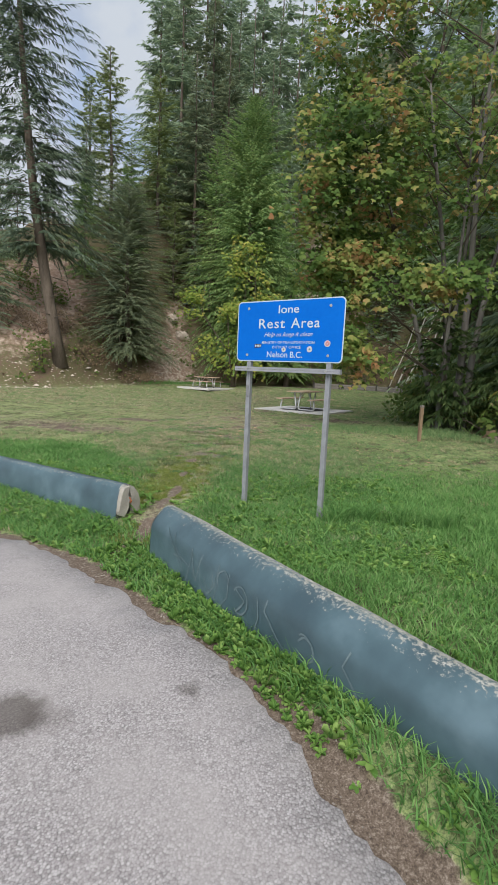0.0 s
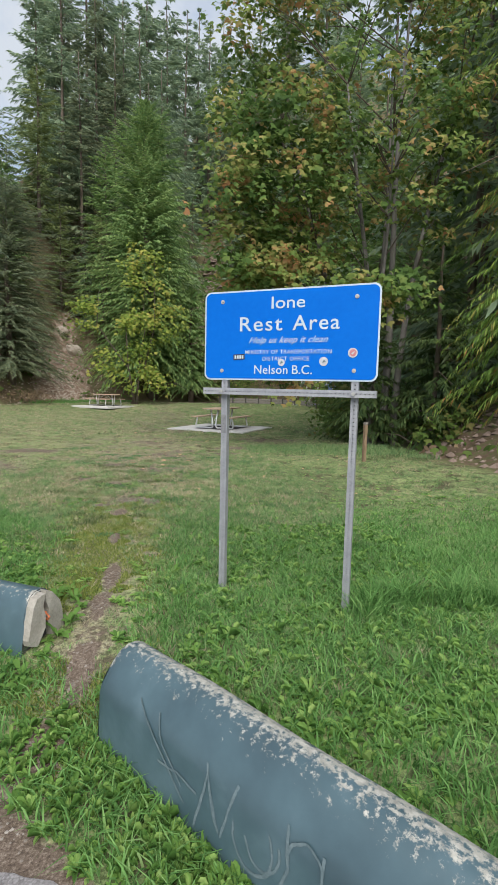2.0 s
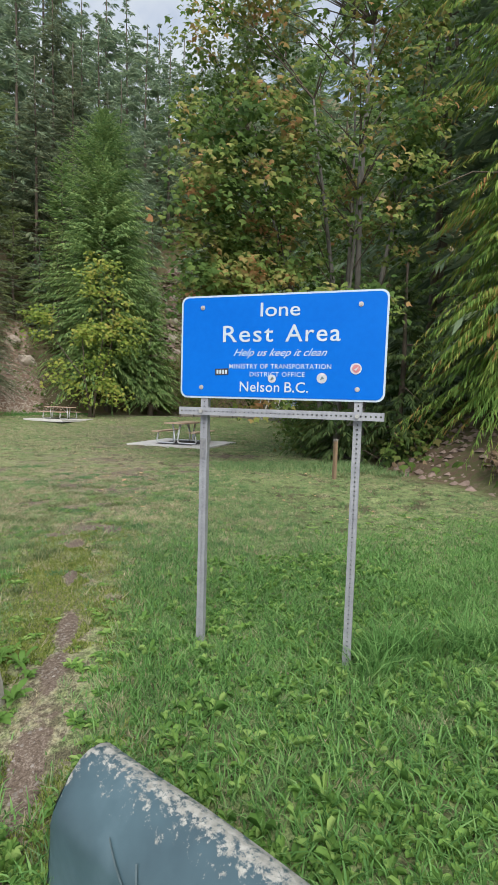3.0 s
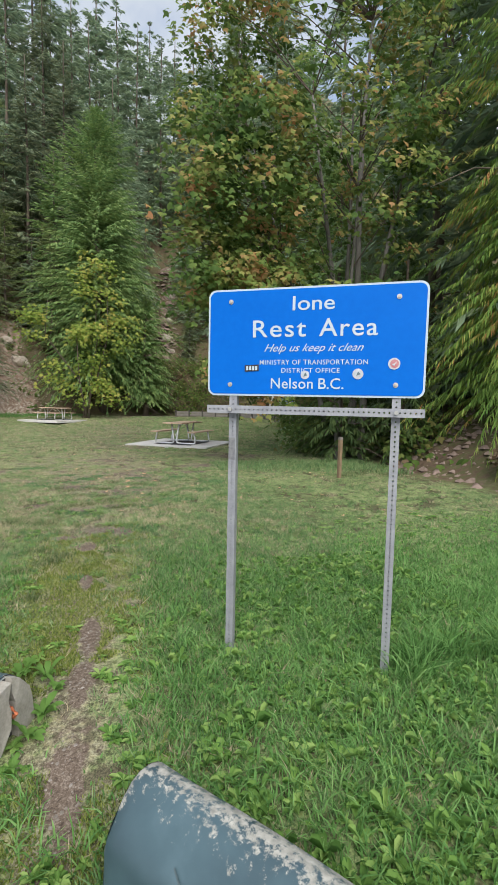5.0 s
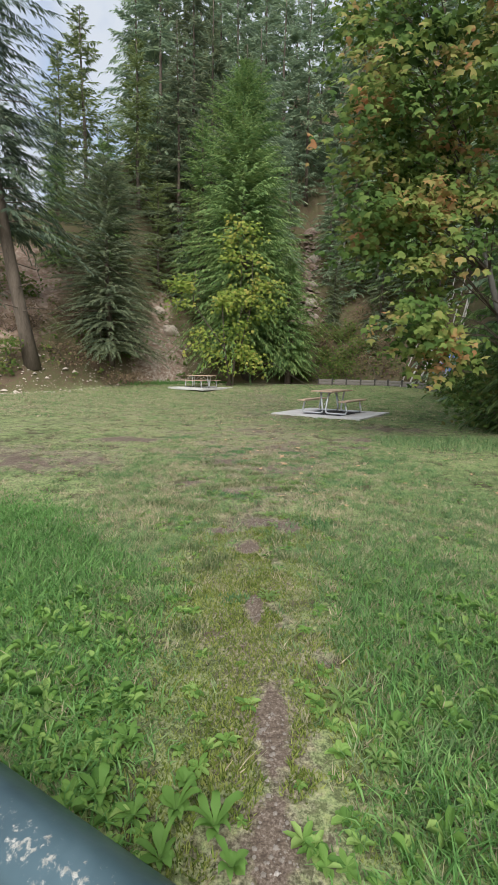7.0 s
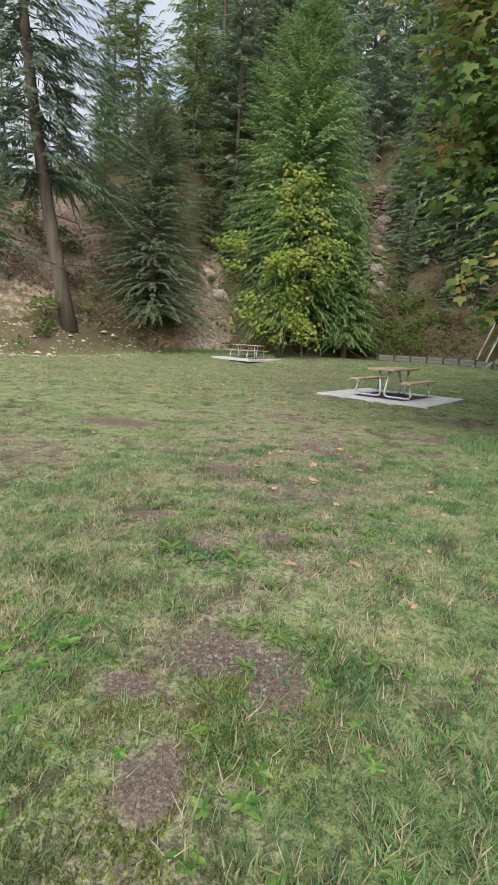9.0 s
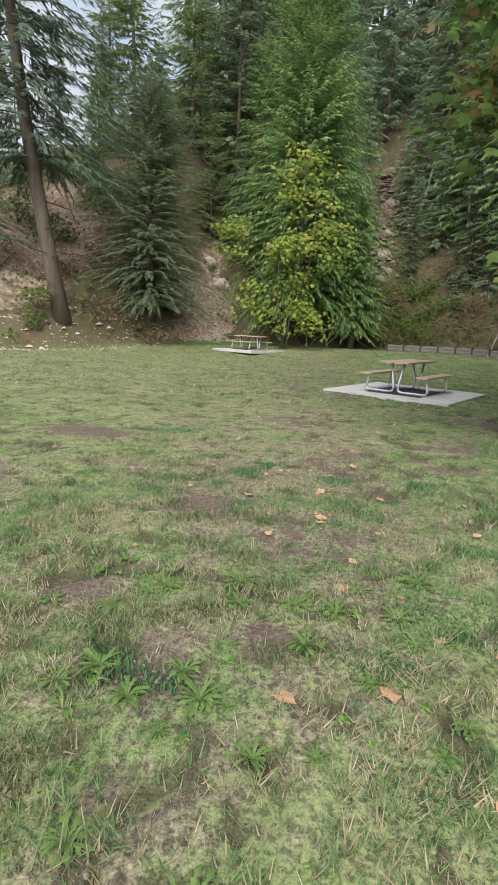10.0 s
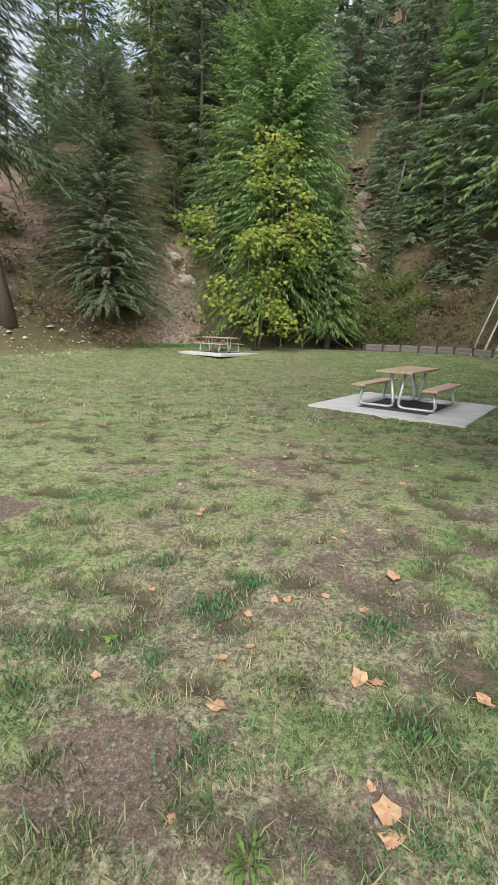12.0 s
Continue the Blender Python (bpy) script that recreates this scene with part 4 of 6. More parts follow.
def stone_mesh(name, seed, sub=2, m=None):
    bm = bmesh.new()
    bmesh.ops.create_icosphere(bm, subdivisions=sub, radius=1)
    for v in bm.verts:
        d = 1 + 0.35 * noise.noise(v.co * 1.1 + Vector((seed * 3.1, 0, 0))) + 0.14 * noise.noise(v.co * 3.0 + Vector((0, seed, 0)))
        v.co = Vector((v.co.x * d, v.co.y * d, v.co.z * d * 0.75))
    me = bpy.data.meshes.new(name)
    bm.to_mesh(me)
    bm.free()
    me.materials.append(m or M_ROCK)
    return me


for bx, by, s, seed in ((-7.9, 40.0, 0.62, 1), (-9.25, 42.0, 0.55, 2)):
    o = new("boulder", stone_mesh("boulder", seed, 3, M_SCREE))
    o.matrix_world = pose(bx, by, float(land(bx, by)) + 0.2 * s + 0.9 * (float(vnoise(np.array([bx]), np.array([by]), 0.7, 14, 4)[0]) - 0.5), 10, 15, 40 * seed) @ Matrix.Diagonal((s, s * 0.8, s, 1))
    tagged(o, "grey-brown boulder resting on the scree slope", "boulder", "boulders on the slope")


def scatter_stones(name, pts, sizes, material, label, seed):
    rng = np.random.default_rng(seed)
    base = np.array([(1, 0, 0), (0.3, 0.95, 0.05), (-0.85, 0.5, 0), (-0.7, -0.65, 0.05), (0.4, -0.85, 0), (0.1, 0.1, 0.7), (-0.2, 0.3, 0.55)])
    faces = [(0, 1, 5), (1, 6, 5), (1, 2, 6), (2, 3, 6), (3, 5, 6), (3, 4, 5), (4, 0, 5)]
    n = len(pts)
    v = np.repeat(base[None], n, 0) * rng.uniform(0.7, 1.3, (n, 7, 3))
    a = rng.uniform(0, 6.28, n)
    c, s = np.cos(a)[:, None], np.sin(a)[:, None]
    v = np.stack([v[..., 0] * c - v[..., 1] * s, v[..., 0] * s + v[..., 1] * c, v[..., 2]], -1) * sizes[:, None, None]
    v = v + pts[:, None, :] - np.array([0, 0, 1.0]) * (sizes * 0.12)[:, None, None]
    tagged(new(name, tri_mesh(name, v, faces, material)), label, "stones", kind="stuff")


def on_land(x, y):
    z = land(x, y)
    d, _ = past_toe(x, y)
    z = z + smooth01(0.5, 4, d) * (0.9 * (vnoise(x, y, 0.7, 14, 4) - 0.5))
    return np.stack([x, y, z], -1)


rng = np.random.default_rng(5)
gx, gy = rng.normal(-7.9, 1.5, 1500), 36.0 + np.abs(rng.normal(0, 1.6, 1500))
scatter_stones("scree", on_land(gx, gy), rng.uniform(0.025, 0.1, 1500) * (1 + (rng.uniform(size=1500) > 0.96)) , M_SCREE, "pale broken scree stones at the foot of the slope", 6)
gx = rng.uniform(-22, -9, 900)
gy = np.interp(gx, TOE_X, TOE_Y) + rng.normal(0.6, 0.9, 900)
scatter_stones("loose_rocks", on_land(gx, gy), rng.uniform(0.02, 0.09, 900) * (1 + 1.5 * (rng.uniform(size=900) > 0.95)), M_SCREE, "loose pale rocks along the foot of the bank", 7)
gx, gy = rng.uniform(-3, 1.5, 60000), rng.uniform(1.0, 14, 60000)
keep = (bareness(gx, gy) > 0.42 + 0.3 * rng.uniform(size=60000)) & (off_edge(gx, gy) > -0.35)
gx, gy = gx[keep], gy[keep]
scatter_stones("gravel", on_land(gx, gy), 0.003 + 0.009 * rng.uniform(size=len(gx)) ** 2.2, M_GRIT, "small pale gravel bits on worn soil", 8)


gx, gy = rng.uniform(5.6, 9.5, 900), rng.uniform(7.5, 13.5, 900)
keep = past_toe(gx, gy)[0] > 0.1
scatter_stones("bank_rubble", on_land(gx[keep], gy[keep]), 0.03 + 0.13 * rng.uniform(size=int(keep.sum())) ** 3, M_REDROCK, "dark reddish rubble on the bank below the cedar", 9)


gy = rng.uniform(42, 58, 900)
gx = gully_x(gy) + rng.normal(0, 0.75, 900)
scatter_stones("gully_rubble", on_land(gx, gy), 0.06 + 0.3 * rng.uniform(size=900) ** 3, M_REDROCK, "dark reddish rubble down the gully", 10)


# ---- trees ----
def conifer_mesh(name, height, radius, clear, boughs, twigs, seed, droop, material, twig_len, power=1.0, hang=0.3, ragged=0.25, tip=0.02, rise=0.25, width=0.15):
    """The crown: layered boughs that rise and droop, each a flat frond of narrow twigs set along both its sides."""
    rng = np.random.default_rng(seed)
    layers = max(8, int(height / 0.7))
    rel = rng.uniform(0, 1, boughs) ** 1.2
    rel = np.clip((np.floor(rel * layers) + 0.5 + rng.normal(0, 0.34, boughs)) / layers, 0, 0.995)
    az = rng.uniform(0, 2 * math.pi, boughs)
    lump = 1 + 0.13 * np.sin(2 * az + 9 * rel + seed) + 0.13 * np.sin(5 * az - 23 * rel + 2 * seed)
    L = radius * ((1 - rel) ** power * (0.7 + 0.3 * np.minimum(1, rel * 5 + 0.2)) + tip) * lump * rng.uniform(1 - ragged, 1 + ragged * 0.4, boughs)
    u = 0.12 + 0.88 * ((np.arange(twigs)[None] + rng.uniform(0, 1, (boughs, twigs))) / twigs) ** 0.8
    Lb, rb = L[:, None], rel[:, None]
    s0, s1 = rise * (0.25 + 1.9 * rb), droop * (1 - 0.5 * rb) * rng.uniform(0.6, 1.4, (boughs, 1))
    ones = np.ones_like(u)
    ca, sa = np.cos(az)[:, None] * ones, np.sin(az)[:, None] * ones
    out, lat = np.stack([ca, sa, 0 * ones], -1), np.stack([-sa, ca, 0 * ones], -1)
    p = out * (Lb * u)[..., None]
    p[..., 2] = (clear + (1 - clear) * rb) * height + Lb * (s0 * u - s1 * u ** 2)
    along = out.copy()
    along[..., 2] = s0 - 2 * s1 * u
    along /= np.linalg.norm(along, axis=-1, keepdims=True)
    side = np.where(rng.uniform(size=u.shape) < 0.5, -1.0, 1.0)
    phi = rng.uniform(0.45, 1.15, u.shape) * (1 - 0.6 * u ** 3)
    d = along * np.cos(phi)[..., None] + lat * (side * np.sin(phi))[..., None]
    d[..., 2] -= hang * rng.uniform(0.3, 1.5, u.shape)
    d /= np.linalg.norm(d, axis=-1, keepdims=True)
    flat = np.cross(along, lat)
    w = np.cross(flat, d) + flat * rng.normal(0, 1.0, u.shape)[..., None]
    w /= np.linalg.norm(w, axis=-1, keepdims=True) + 1e-6
    tl = twig_len * rng.uniform(0.6, 1.3, u.shape) * np.minimum(1, 0.3 + 1.5 * Lb / radius) * (1.12 - 0.62 * u)
    p, d, w, tl = p.reshape(-1, 3), d.reshape(-1, 3), w.reshape(-1, 3), tl.reshape(-1, 1)
    g = np.array([0, 0, -1.0]) * tl
    v = np.stack([p, p + d * tl * 0.38 + w * tl * width, p + d * tl + g * 0.14, p + d * tl * 0.38 - w * tl * width], 1)
    return tri_mesh(name, v, [(0, 3, 2, 1)], material)


def trunk_build(height, r0, lean=(0, 0), seed=0, n=10, limbs=0, limb_len=2.0, clear=0.1, top_r=0.03):
    rng = np.random.default_rng(seed)
    b = Build()
    pts = [(lean[0] * t * (1 - 0.6 * t) * height + 0.05 * math.sin(7 * t + seed), lean[1] * t * height + 0.05 * math.cos(5 * t + seed), t * height - 0.3 * (t == 0)) for t in np.linspace(0, 1, 14)]
    rad = [r0 * (1.25 if t == 0 else 1) * (1 - t) + top_r for t in np.linspace(0, 1, 14)]
    b.tube(pts, rad, n)
    for _ in range(limbs):
        t = clear + (0.9 - clear) * rng.uniform()
        p = Vector([np.interp(t, np.linspace(0, 1, 14), [q[k] for q in pts]) for k in range(3)])
        a, L = rng.uniform(0, 6.28), limb_len * (1 - t) * rng.uniform(0.4, 1.1) + 0.3
        q = p + Vector((math.cos(a), math.sin(a), 0.0)) * L * 0.55
        e = p + Vector((math.cos(a + 0.2), math.sin(a + 0.2), -0.25)) * L
        b.tube([p, q, e], [0.03, 0.018, 0.006], 4, False)
    return b


def conifer(name, x, y, height, radius, label, clear=0.06, boughs=150, twigs=40, seed=1, droop=0.3, material=None, twig_len=0.6, lean=(0, 0), r0=0.25, bark=None, power=1.0, hang=0.3, ragged=0.25, group="conifers on the hillside", limbs=20, sink=0.2, tip=0.02, rise=0.25, width=0.15):
    z = float(on_land(np.array([x]), np.array([y]))[0, 2]) - sink
    top = thing(name, pose(x, y, z, 0, 0, 0), label, "tree", group)
    part("trunk", trunk_build(height, r0, lean, seed, limbs=limbs, limb_len=radius * 1.1, clear=max(clear * 0.4, 0.04)), bark or M_BARK, top, smooth=True)
    me = conifer_mesh("crown", height, radius, clear, boughs, twigs, seed, droop, material or M_FIR, twig_len, power, hang, ragged, tip, rise, width)
    if lean != (0, 0):
        co = np.empty(len(me.vertices) * 3, np.float32)
        me.vertices.foreach_get("co", co)
        co = co.reshape(-1, 3)
        t = co[:, 2] / height
        co[:, 0] += lean[0] * t * (1 - 0.6 * t) * height
        co[:, 1] += lean[1] * t * height
        me.vertices.foreach_set("co", co.reshape(-1))
    part("crown", me, None, top)
    return top


LEAF = np.array([(0, 0, 0), (0.42, 0.12, -0.04), (0.5, 0.42, -0.1), (0.2, 0.52, -0.02), (0.0, 1.0, -0.12), (-0.2, 0.52, -0.02), (-0.5, 0.42, -0.1), (-0.42, 0.12, -0.04)])
LEAF_F = [(0, 1, 2, 3), (0, 3, 4, 5), (0, 5, 6, 7)]


def leaves_mesh(name, centres, radii, per, size, seed, material, flat=0.35, droop=0.35, facing=(0, -0.5, 0.8)):
    """Leaf sprays: at each centre a drooping, layered disc of lobed leaves."""
    rng = np.random.default_rng(seed)
    c = np.repeat(np.asarray(centres), per, 0)
    R = np.repeat(np.asarray(radii), per)
    n = len(c)
    a, q = rng.uniform(0, 6.283, n), rng.uniform(0, 1, n) ** 0.6
    off = np.stack([np.cos(a) * q * R, np.sin(a) * q * R, rng.normal(0, flat * 0.35, n) * R - droop * q ** 2 * R], -1)
    p = c + off
    s = size * rng.uniform(0.6, 1.25, n)
    nz = np.array(facing)[None] + rng.normal(0, 0.42, (n, 3)) + np.stack([np.cos(a), np.sin(a), np.zeros(n)], -1) * 0.35
    nz = nz / np.linalg.norm(nz, axis=1, keepdims=True)
    yv = np.stack([np.cos(a), np.sin(a), -0.7 * np.ones(n)], -1) + rng.normal(0, 0.45, (n, 3))
    yv = yv - nz * np.sum(yv * nz, 1, keepdims=True)
    yv = yv / np.linalg.norm(yv, axis=1, keepdims=True)
    xv = np.cross(yv, nz)
    v = p[:, None, :] + s[:, None, None] * (LEAF[None, :, 0:1] * xv[:, None] + LEAF[None, :, 1:2] * yv[:, None] + LEAF[None, :, 2:3] * nz[:, None])
    return tri_mesh(name, v, LEAF_F, material)


def crown_points(centre, radii, n, seed, shell=0.55, gap=0.0, gap_scale=0.45):
    rng = np.random.default_rng(seed)
    out = []
    while len(out) < n:
        d = rng.normal(size=3)
        d = d / np.linalg.norm(d)
        r = rng.uniform(shell ** 3, 1) ** (1 / 3)
        p = np.array(centre) + d * np.array(radii) * r
        if noise.noise(Vector(p) * gap_scale + Vector((seed, 0, 0))) > gap - 0.25:
            out.append(p)
    return np.array(out)


# the big maple over the lawn's corner
def build_maple():
    x, y = 5.3, 14.6
    top = thing("maple_tree", pose(0, 0, 0), "large maple with green and orange autumn leaves over grey stems", "tree")
    z = float(land(x, y)) - 0.3
    stems = [((0, 0), (-1.3, -0.7), 9.5, 0.17), ((0.35, 0.2), (0.1, -0.5), 12, 0.2), ((-0.25, 0.25), (-2.4, 0.4), 9, 0.14), ((0.55, -0.15), (1.4, -0.4), 11, 0.17), ((-0.1, -0.3), (-0.5, -1.4), 8, 0.12), ((0.2, 0.5), (0.6, 1.0), 11.5, 0.15)]
    tips = []
    for i, ((ox, oy), (lx, ly), h, r) in enumerate(stems):
        b = Build()
        pts = [(x + ox + lx * t ** 1.4 + 0.12 * math.sin(5 * t + i), y + oy + ly * t ** 1.4 + 0.1 * math.cos(4 * t + i), z + h * t) for t in np.linspace(0, 1, 10)]
        b.tube(pts, [0.62 * r * (1 - 0.85 * t) + 0.01 for t in np.linspace(0, 1, 10)], 8)
        part("stem", b, M_GREYBARK, top, smooth=True)
        tips.append(pts)
    rng = np.random.default_rng(77)
    c = np.concatenate([
        crown_points((4.3, 14.2, 9.6), (3.9, 2.9, 5.2), 330, 3, 0.6, 0.2, 0.9),
        crown_points((2.2, 13.2, 6.6), (2.0, 1.5, 2.4), 95, 4, 0.35, 0.12, 0.9),
        crown_points((1.5, 13.6, 4.6), (1.1, 1.2, 1.2), 38, 5, 0.2, 0.1, 0.9),
        crown_points((2.3, 12.8, 2.9), (0.8, 0.9, 1.4), 26, 6, 0.2, 0.05, 0.9),
        crown_points((4.2, 11.9, 3.9), (1.1, 0.6, 0.55), 17, 7, 0.2, 0.05, 0.9),
        crown_points((5.3, 11.6, 6.3), (1.2, 0.6, 0.8), 20, 8, 0.2, 0.05, 0.9)])
    c = c[~((c[:, 0] > 3.3) & (c[:, 0] < 6.8) & (c[:, 1] < 15) & (c[:, 2] > 4.5) & (c[:, 2] < 6.9) & (rng.uniform(size=len(c)) < 0.75))]
    b = Build()
    for k in range(0, len(c), 3):
        p = Vector(c[k])
        q = Vector(min((s for st in tips for s in st), key=lambda s: (Vector(s) - p).length + abs(s[2] - (p.z - 1.0))))
        m = (p + q) / 2 + Vector((0, 0, 0.35))
        b.tube([q, m, p], [0.02, 0.012, 0.004], 5, False)
    tagged(part("branchwork", b, M_BARK, top), kind="stuff")
    part("crown", leaves_mesh("crown", c, rng.uniform(0.4, 0.8, len(c)), 48, 0.155, 78, M_MAPLE, 0.45, 0.5), None, top)


build_maple()


def build_bush_maple():
    x, y = -3.3, 35.1
    z = float(land(x, y)) - 0.1
    top = thing("young_maple", pose(x, y, z), "young maple with yellow-green autumn leaves before a cedar", "tree")
    rng = np.random.default_rng(15)
    c = np.concatenate([crown_points((1.0, 0, 5.4), (1.9, 1.4, 3.4), 78, 16, 0.3, 0.3, 0.75), crown_points((0.7, 0, 9.6), (1.2, 1.0, 2.2), 30, 17, 0.2, 0.3, 0.9),
                        crown_points((-2.9, 0, 6.2), (0.9, 0.8, 1.5), 20, 18, 0.1, 0.3, 0.9), crown_points((-1.5, -0.2, 3.2), (0.9, 0.6, 0.9), 10, 22, 0.1, 0.3, 0.9), crown_points((0.6, -0.3, 2.0), (2.0, 1.0, 1.0), 34, 19, 0.2, 0.25, 0.8), crown_points((2.7, 0, 6.2), (1.2, 0.9, 0.9), 13, 20, 0.2, 0.2, 0.8)])
    for i in range(5):
        b = Build()
        a = i * 1.3
        b.tube([(0.1 * i, 0, 0), (0.3 + 0.6 * math.cos(a), 0.3 * math.sin(a), 2.6), (0.5 + 1.1 * math.cos(a) - 1.8 * (i == 2), 0.4 * math.sin(a), 5.4), (0.7 + 0.9 * math.cos(a) - 2.0 * (i == 2), 0.4 * math.sin(a), 10 - i * 1.2)], [0.07, 0.05, 0.03, 0.012], 7)
        part("stem", b, M_BARK, top, smooth=True)
    part("crown", leaves_mesh("crown", c, rng.uniform(0.45, 0.9, len(c)), 17, 0.22, 21, M_BUSH, 0.7, 0.5), None, top)


build_bush_maple()

# the trees that stand out singly
conifer("cedar_tree", -2.0, 39.2, 21.5, 5.6, "tall broad green cedar with drooping sprays at the slope's foot", 0.1, 1500, 44, 31, 0.55, M_CEDAR, 0.46, power=0.62, hang=0.45, limbs=10, r0=0.4, tip=0.0, ragged=0.45, lean=(-0.06, 0), rise=0.5, width=0.13)
conifer("cedar_tree", 0.9, 38.6, 9.0, 2.5, "small dense cedar with low sweeping boughs", 0.15, 300, 40, 32, 0.5, M_CEDAR, 0.42, power=0.75, hang=0.45, limbs=8, r0=0.2, tip=0.0, rise=0.45, width=0.13)
conifer("spruce_tree", -10.8, 34.3, 12.2, 4.4, "grey-green spruce with drooping boughs on the bank", 0.06, 1000, 54, 33, 0.34, M_SPRUCE, 0.31, power=0.5, hang=0.25, limbs=30, r0=0.2, tip=0.06, ragged=0.5, width=0.1)
conifer("fir_tree", -13.7, 29.8, 29.0, 5.6, "tall ragged fir with a bare leaning lower trunk", 0.24, 500, 60, 34, 0.4, M_FIR_DARK, 0.48, lean=(-0.17, -0.02), r0=0.36, power=0.45, hang=0.35, ragged=0.6, limbs=60, width=0.1)
conifer("cedar_tree", 8.1, 10.9, 17.0, 3.0, "cedar with drooping green and browning fronds", 0.05, 640, 86, 35, 0.7, M_CEDAR_NEAR, 0.3, power=0.45, hang=0.9, limbs=16, r0=0.26, group="trees beside the lawn", ragged=0.45, width=0.065)
conifer("hemlock_tree", 6.6, 13.5, 5.4, 2.0, "young dark hemlock with drooping boughs under the maple", 0.1, 130, 40, 36, 0.45, M_HEMLOCK, 0.3, power=0.6, hang=0.5, limbs=6, r0=0.07, group="trees beside the lawn", ragged=0.45, width=0.11)
conifer("hemlock_tree", 5.1, 14.2, 3.8, 1.6, "low dark hemlock with drooping boughs under the maple", 0.14, 90, 40, 37, 0.45, M_HEMLOCK, 0.3, power=0.6, hang=0.5, limbs=6, r0=0.05, group="trees beside the lawn", ragged=0.45, width=0.11)

# the forest on the hillside: a few kinds, repeated
KINDS = [
    conifer("fir_tree", -1.6, 49.5, 21, 4.4, "dark green fir on the hillside", 0.03, 215, 34, 41, 0.36, M_FIR, 0.72, limbs=14, r0=0.15, ragged=0.5, power=0.75, width=0.11),
    conifer("spruce_tree", -8.5, 47.0, 20, 3.7, "slender dark spruce on the hillside", 0.03, 215, 34, 42, 0.42, M_SPRUCE, 0.68, limbs=14, r0=0.15, ragged=0.5, power=0.8, width=0.11),
    conifer("larch_tree", -14.6, 41.5, 14, 3.2, "pale green larch on the hillside", 0.03, 200, 32, 43, 0.15, M_LARCH, 0.6, limbs=14, r0=0.15, power=0.6, ragged=0.45, width=0.11),
    conifer("cedar_tree", 11.5, 41.0, 17, 4.4, "green cedar on the hillside", 0.02, 215, 34, 44, 0.5, M_CEDAR, 0.68, hang=0.45, power=0.7, ragged=0.4, rise=0.45, width=0.13, r0=0.15),
    conifer("fir_tree", 15.5, 26.5, 20, 4.4, "dark green fir in the shade of the bank", 0.03, 125, 28, 45, 0.36, M_FIR, 0.95, limbs=14, r0=0.15, ragged=0.45, power=0.75, width=0.12),
]
FOREST = [  # kind, x, y, size
    (0, -10.8, 51, 1.12), (1, -6.0, 51, 1.1), (0, -13.4, 53, 1.08), (1, -2.8, 49, 1.0), (0, -1.2, 54, 1.1), (0, -4.2, 58, 1.15), (1, -8.6, 57, 1.15), (2, -11.6, 45.5, 0.95), (2, -9.6, 43.6, 0.6), (3, -6.2, 45.5, 0.9), (3, -12.6, 39.6, 0.55), (2, -6.2, 43.0, 0.7),
    (0, 3.6, 61, 1.1), (1, 11.4, 54, 1.1), (3, 9.0, 47, 0.9), (0, 13.8, 49, 1.1), (4, 17, 55, 1.1), (4, 21, 49, 1.2), (3, 15.0, 43, 0.9), (2, -0.8, 44.4, 0.62), (3, -1.0, 42.5, 0.8), (1, 7.6, 51.5, 0.9), (1, 5.0, 44.5, 0.3),
    (2, -17.8, 45, 0.85), (1, -20.8, 43, 0.55), (0, -24.5, 41, 0.6), (4, -29, 39, 0.6), (3, -22.5, 33.0, 0.4), (2, -26, 33, 0.6), (0, -18.2, 29.6, 0.6), (3, -15.0, 37.0, 0.45),
    (1, 8.4, 42.5, 0.5), (0, 10.0, 44.5, 0.85), (0, 13.0, 37, 0.9), (3, 14.5, 31.5, 0.9), (3, 13.5, 22.5, 0.95), (4, 11.6, 19, 1.05), (4, 14.0, 15.5, 1.1),
    (4, 10.6, 14.4, 1.05), (4, 9.8, 17.0, 0.95), (4, 12.0, 11.2, 1.1), (4, 11.0, 8.2, 1.0), (4, 18, 20, 1.2), (4, 19, 30, 1.2), (4, 19, 36, 1.2), (3, 8.8, 22.5, 0.8), (4, 11.0, 27.5, 0.95),
    (0, -6.5, 64, 1.15), (4, 1, 66, 1.2), (4, 13, 62, 1.2), (1, -12.5, 60, 1.05), (4, -1.5, 72, 1.2), (4, 6.0, 70, 1.2), (4, -9.5, 70, 1.2), (0, 9.0, 58, 1.1), (4, 5.4, 47.0, 0.35), (4, 5.2, 50.0, 0.45), (4, 1.0, 46.5, 0.4), (4, 5.6, 53.5, 0.5), (4, 1.4, 50.8, 0.5), (2, 5.0, 45.0, 0.3),
    (4, -4.0, 44.5, 0.4), (4, -0.2, 46, 0.45), (4, -7.8, 44.4, 0.4), (4, -10.4, 47.5, 0.5), (4, 7.0, 46.5, 0.4), (4, 9.6, 41.0, 0.35), (4, 11.5, 38.5, 0.4), (4, -13.0, 42.0, 0.4), (4, -16.5, 41.0, 0.4), (4, -20, 36.5, 0.35), (4, -23, 37, 0.45), (4, -5.0, 47.8, 0.5), (4, -2.4, 52, 0.55), (4, 10.5, 50, 0.6), (4, 7.2, 49, 0.35), (4, 12.2, 44.2, 0.45), (4, 7.5, 40.6, 0.2), (4, -11, 66, 1.3), (4, -4, 69, 1.35), (4, -7.5, 74, 1.3), (4, 3, 76, 1.35), (4, -14.6, 61, 1.0), (4, 8, 66, 1.2)]
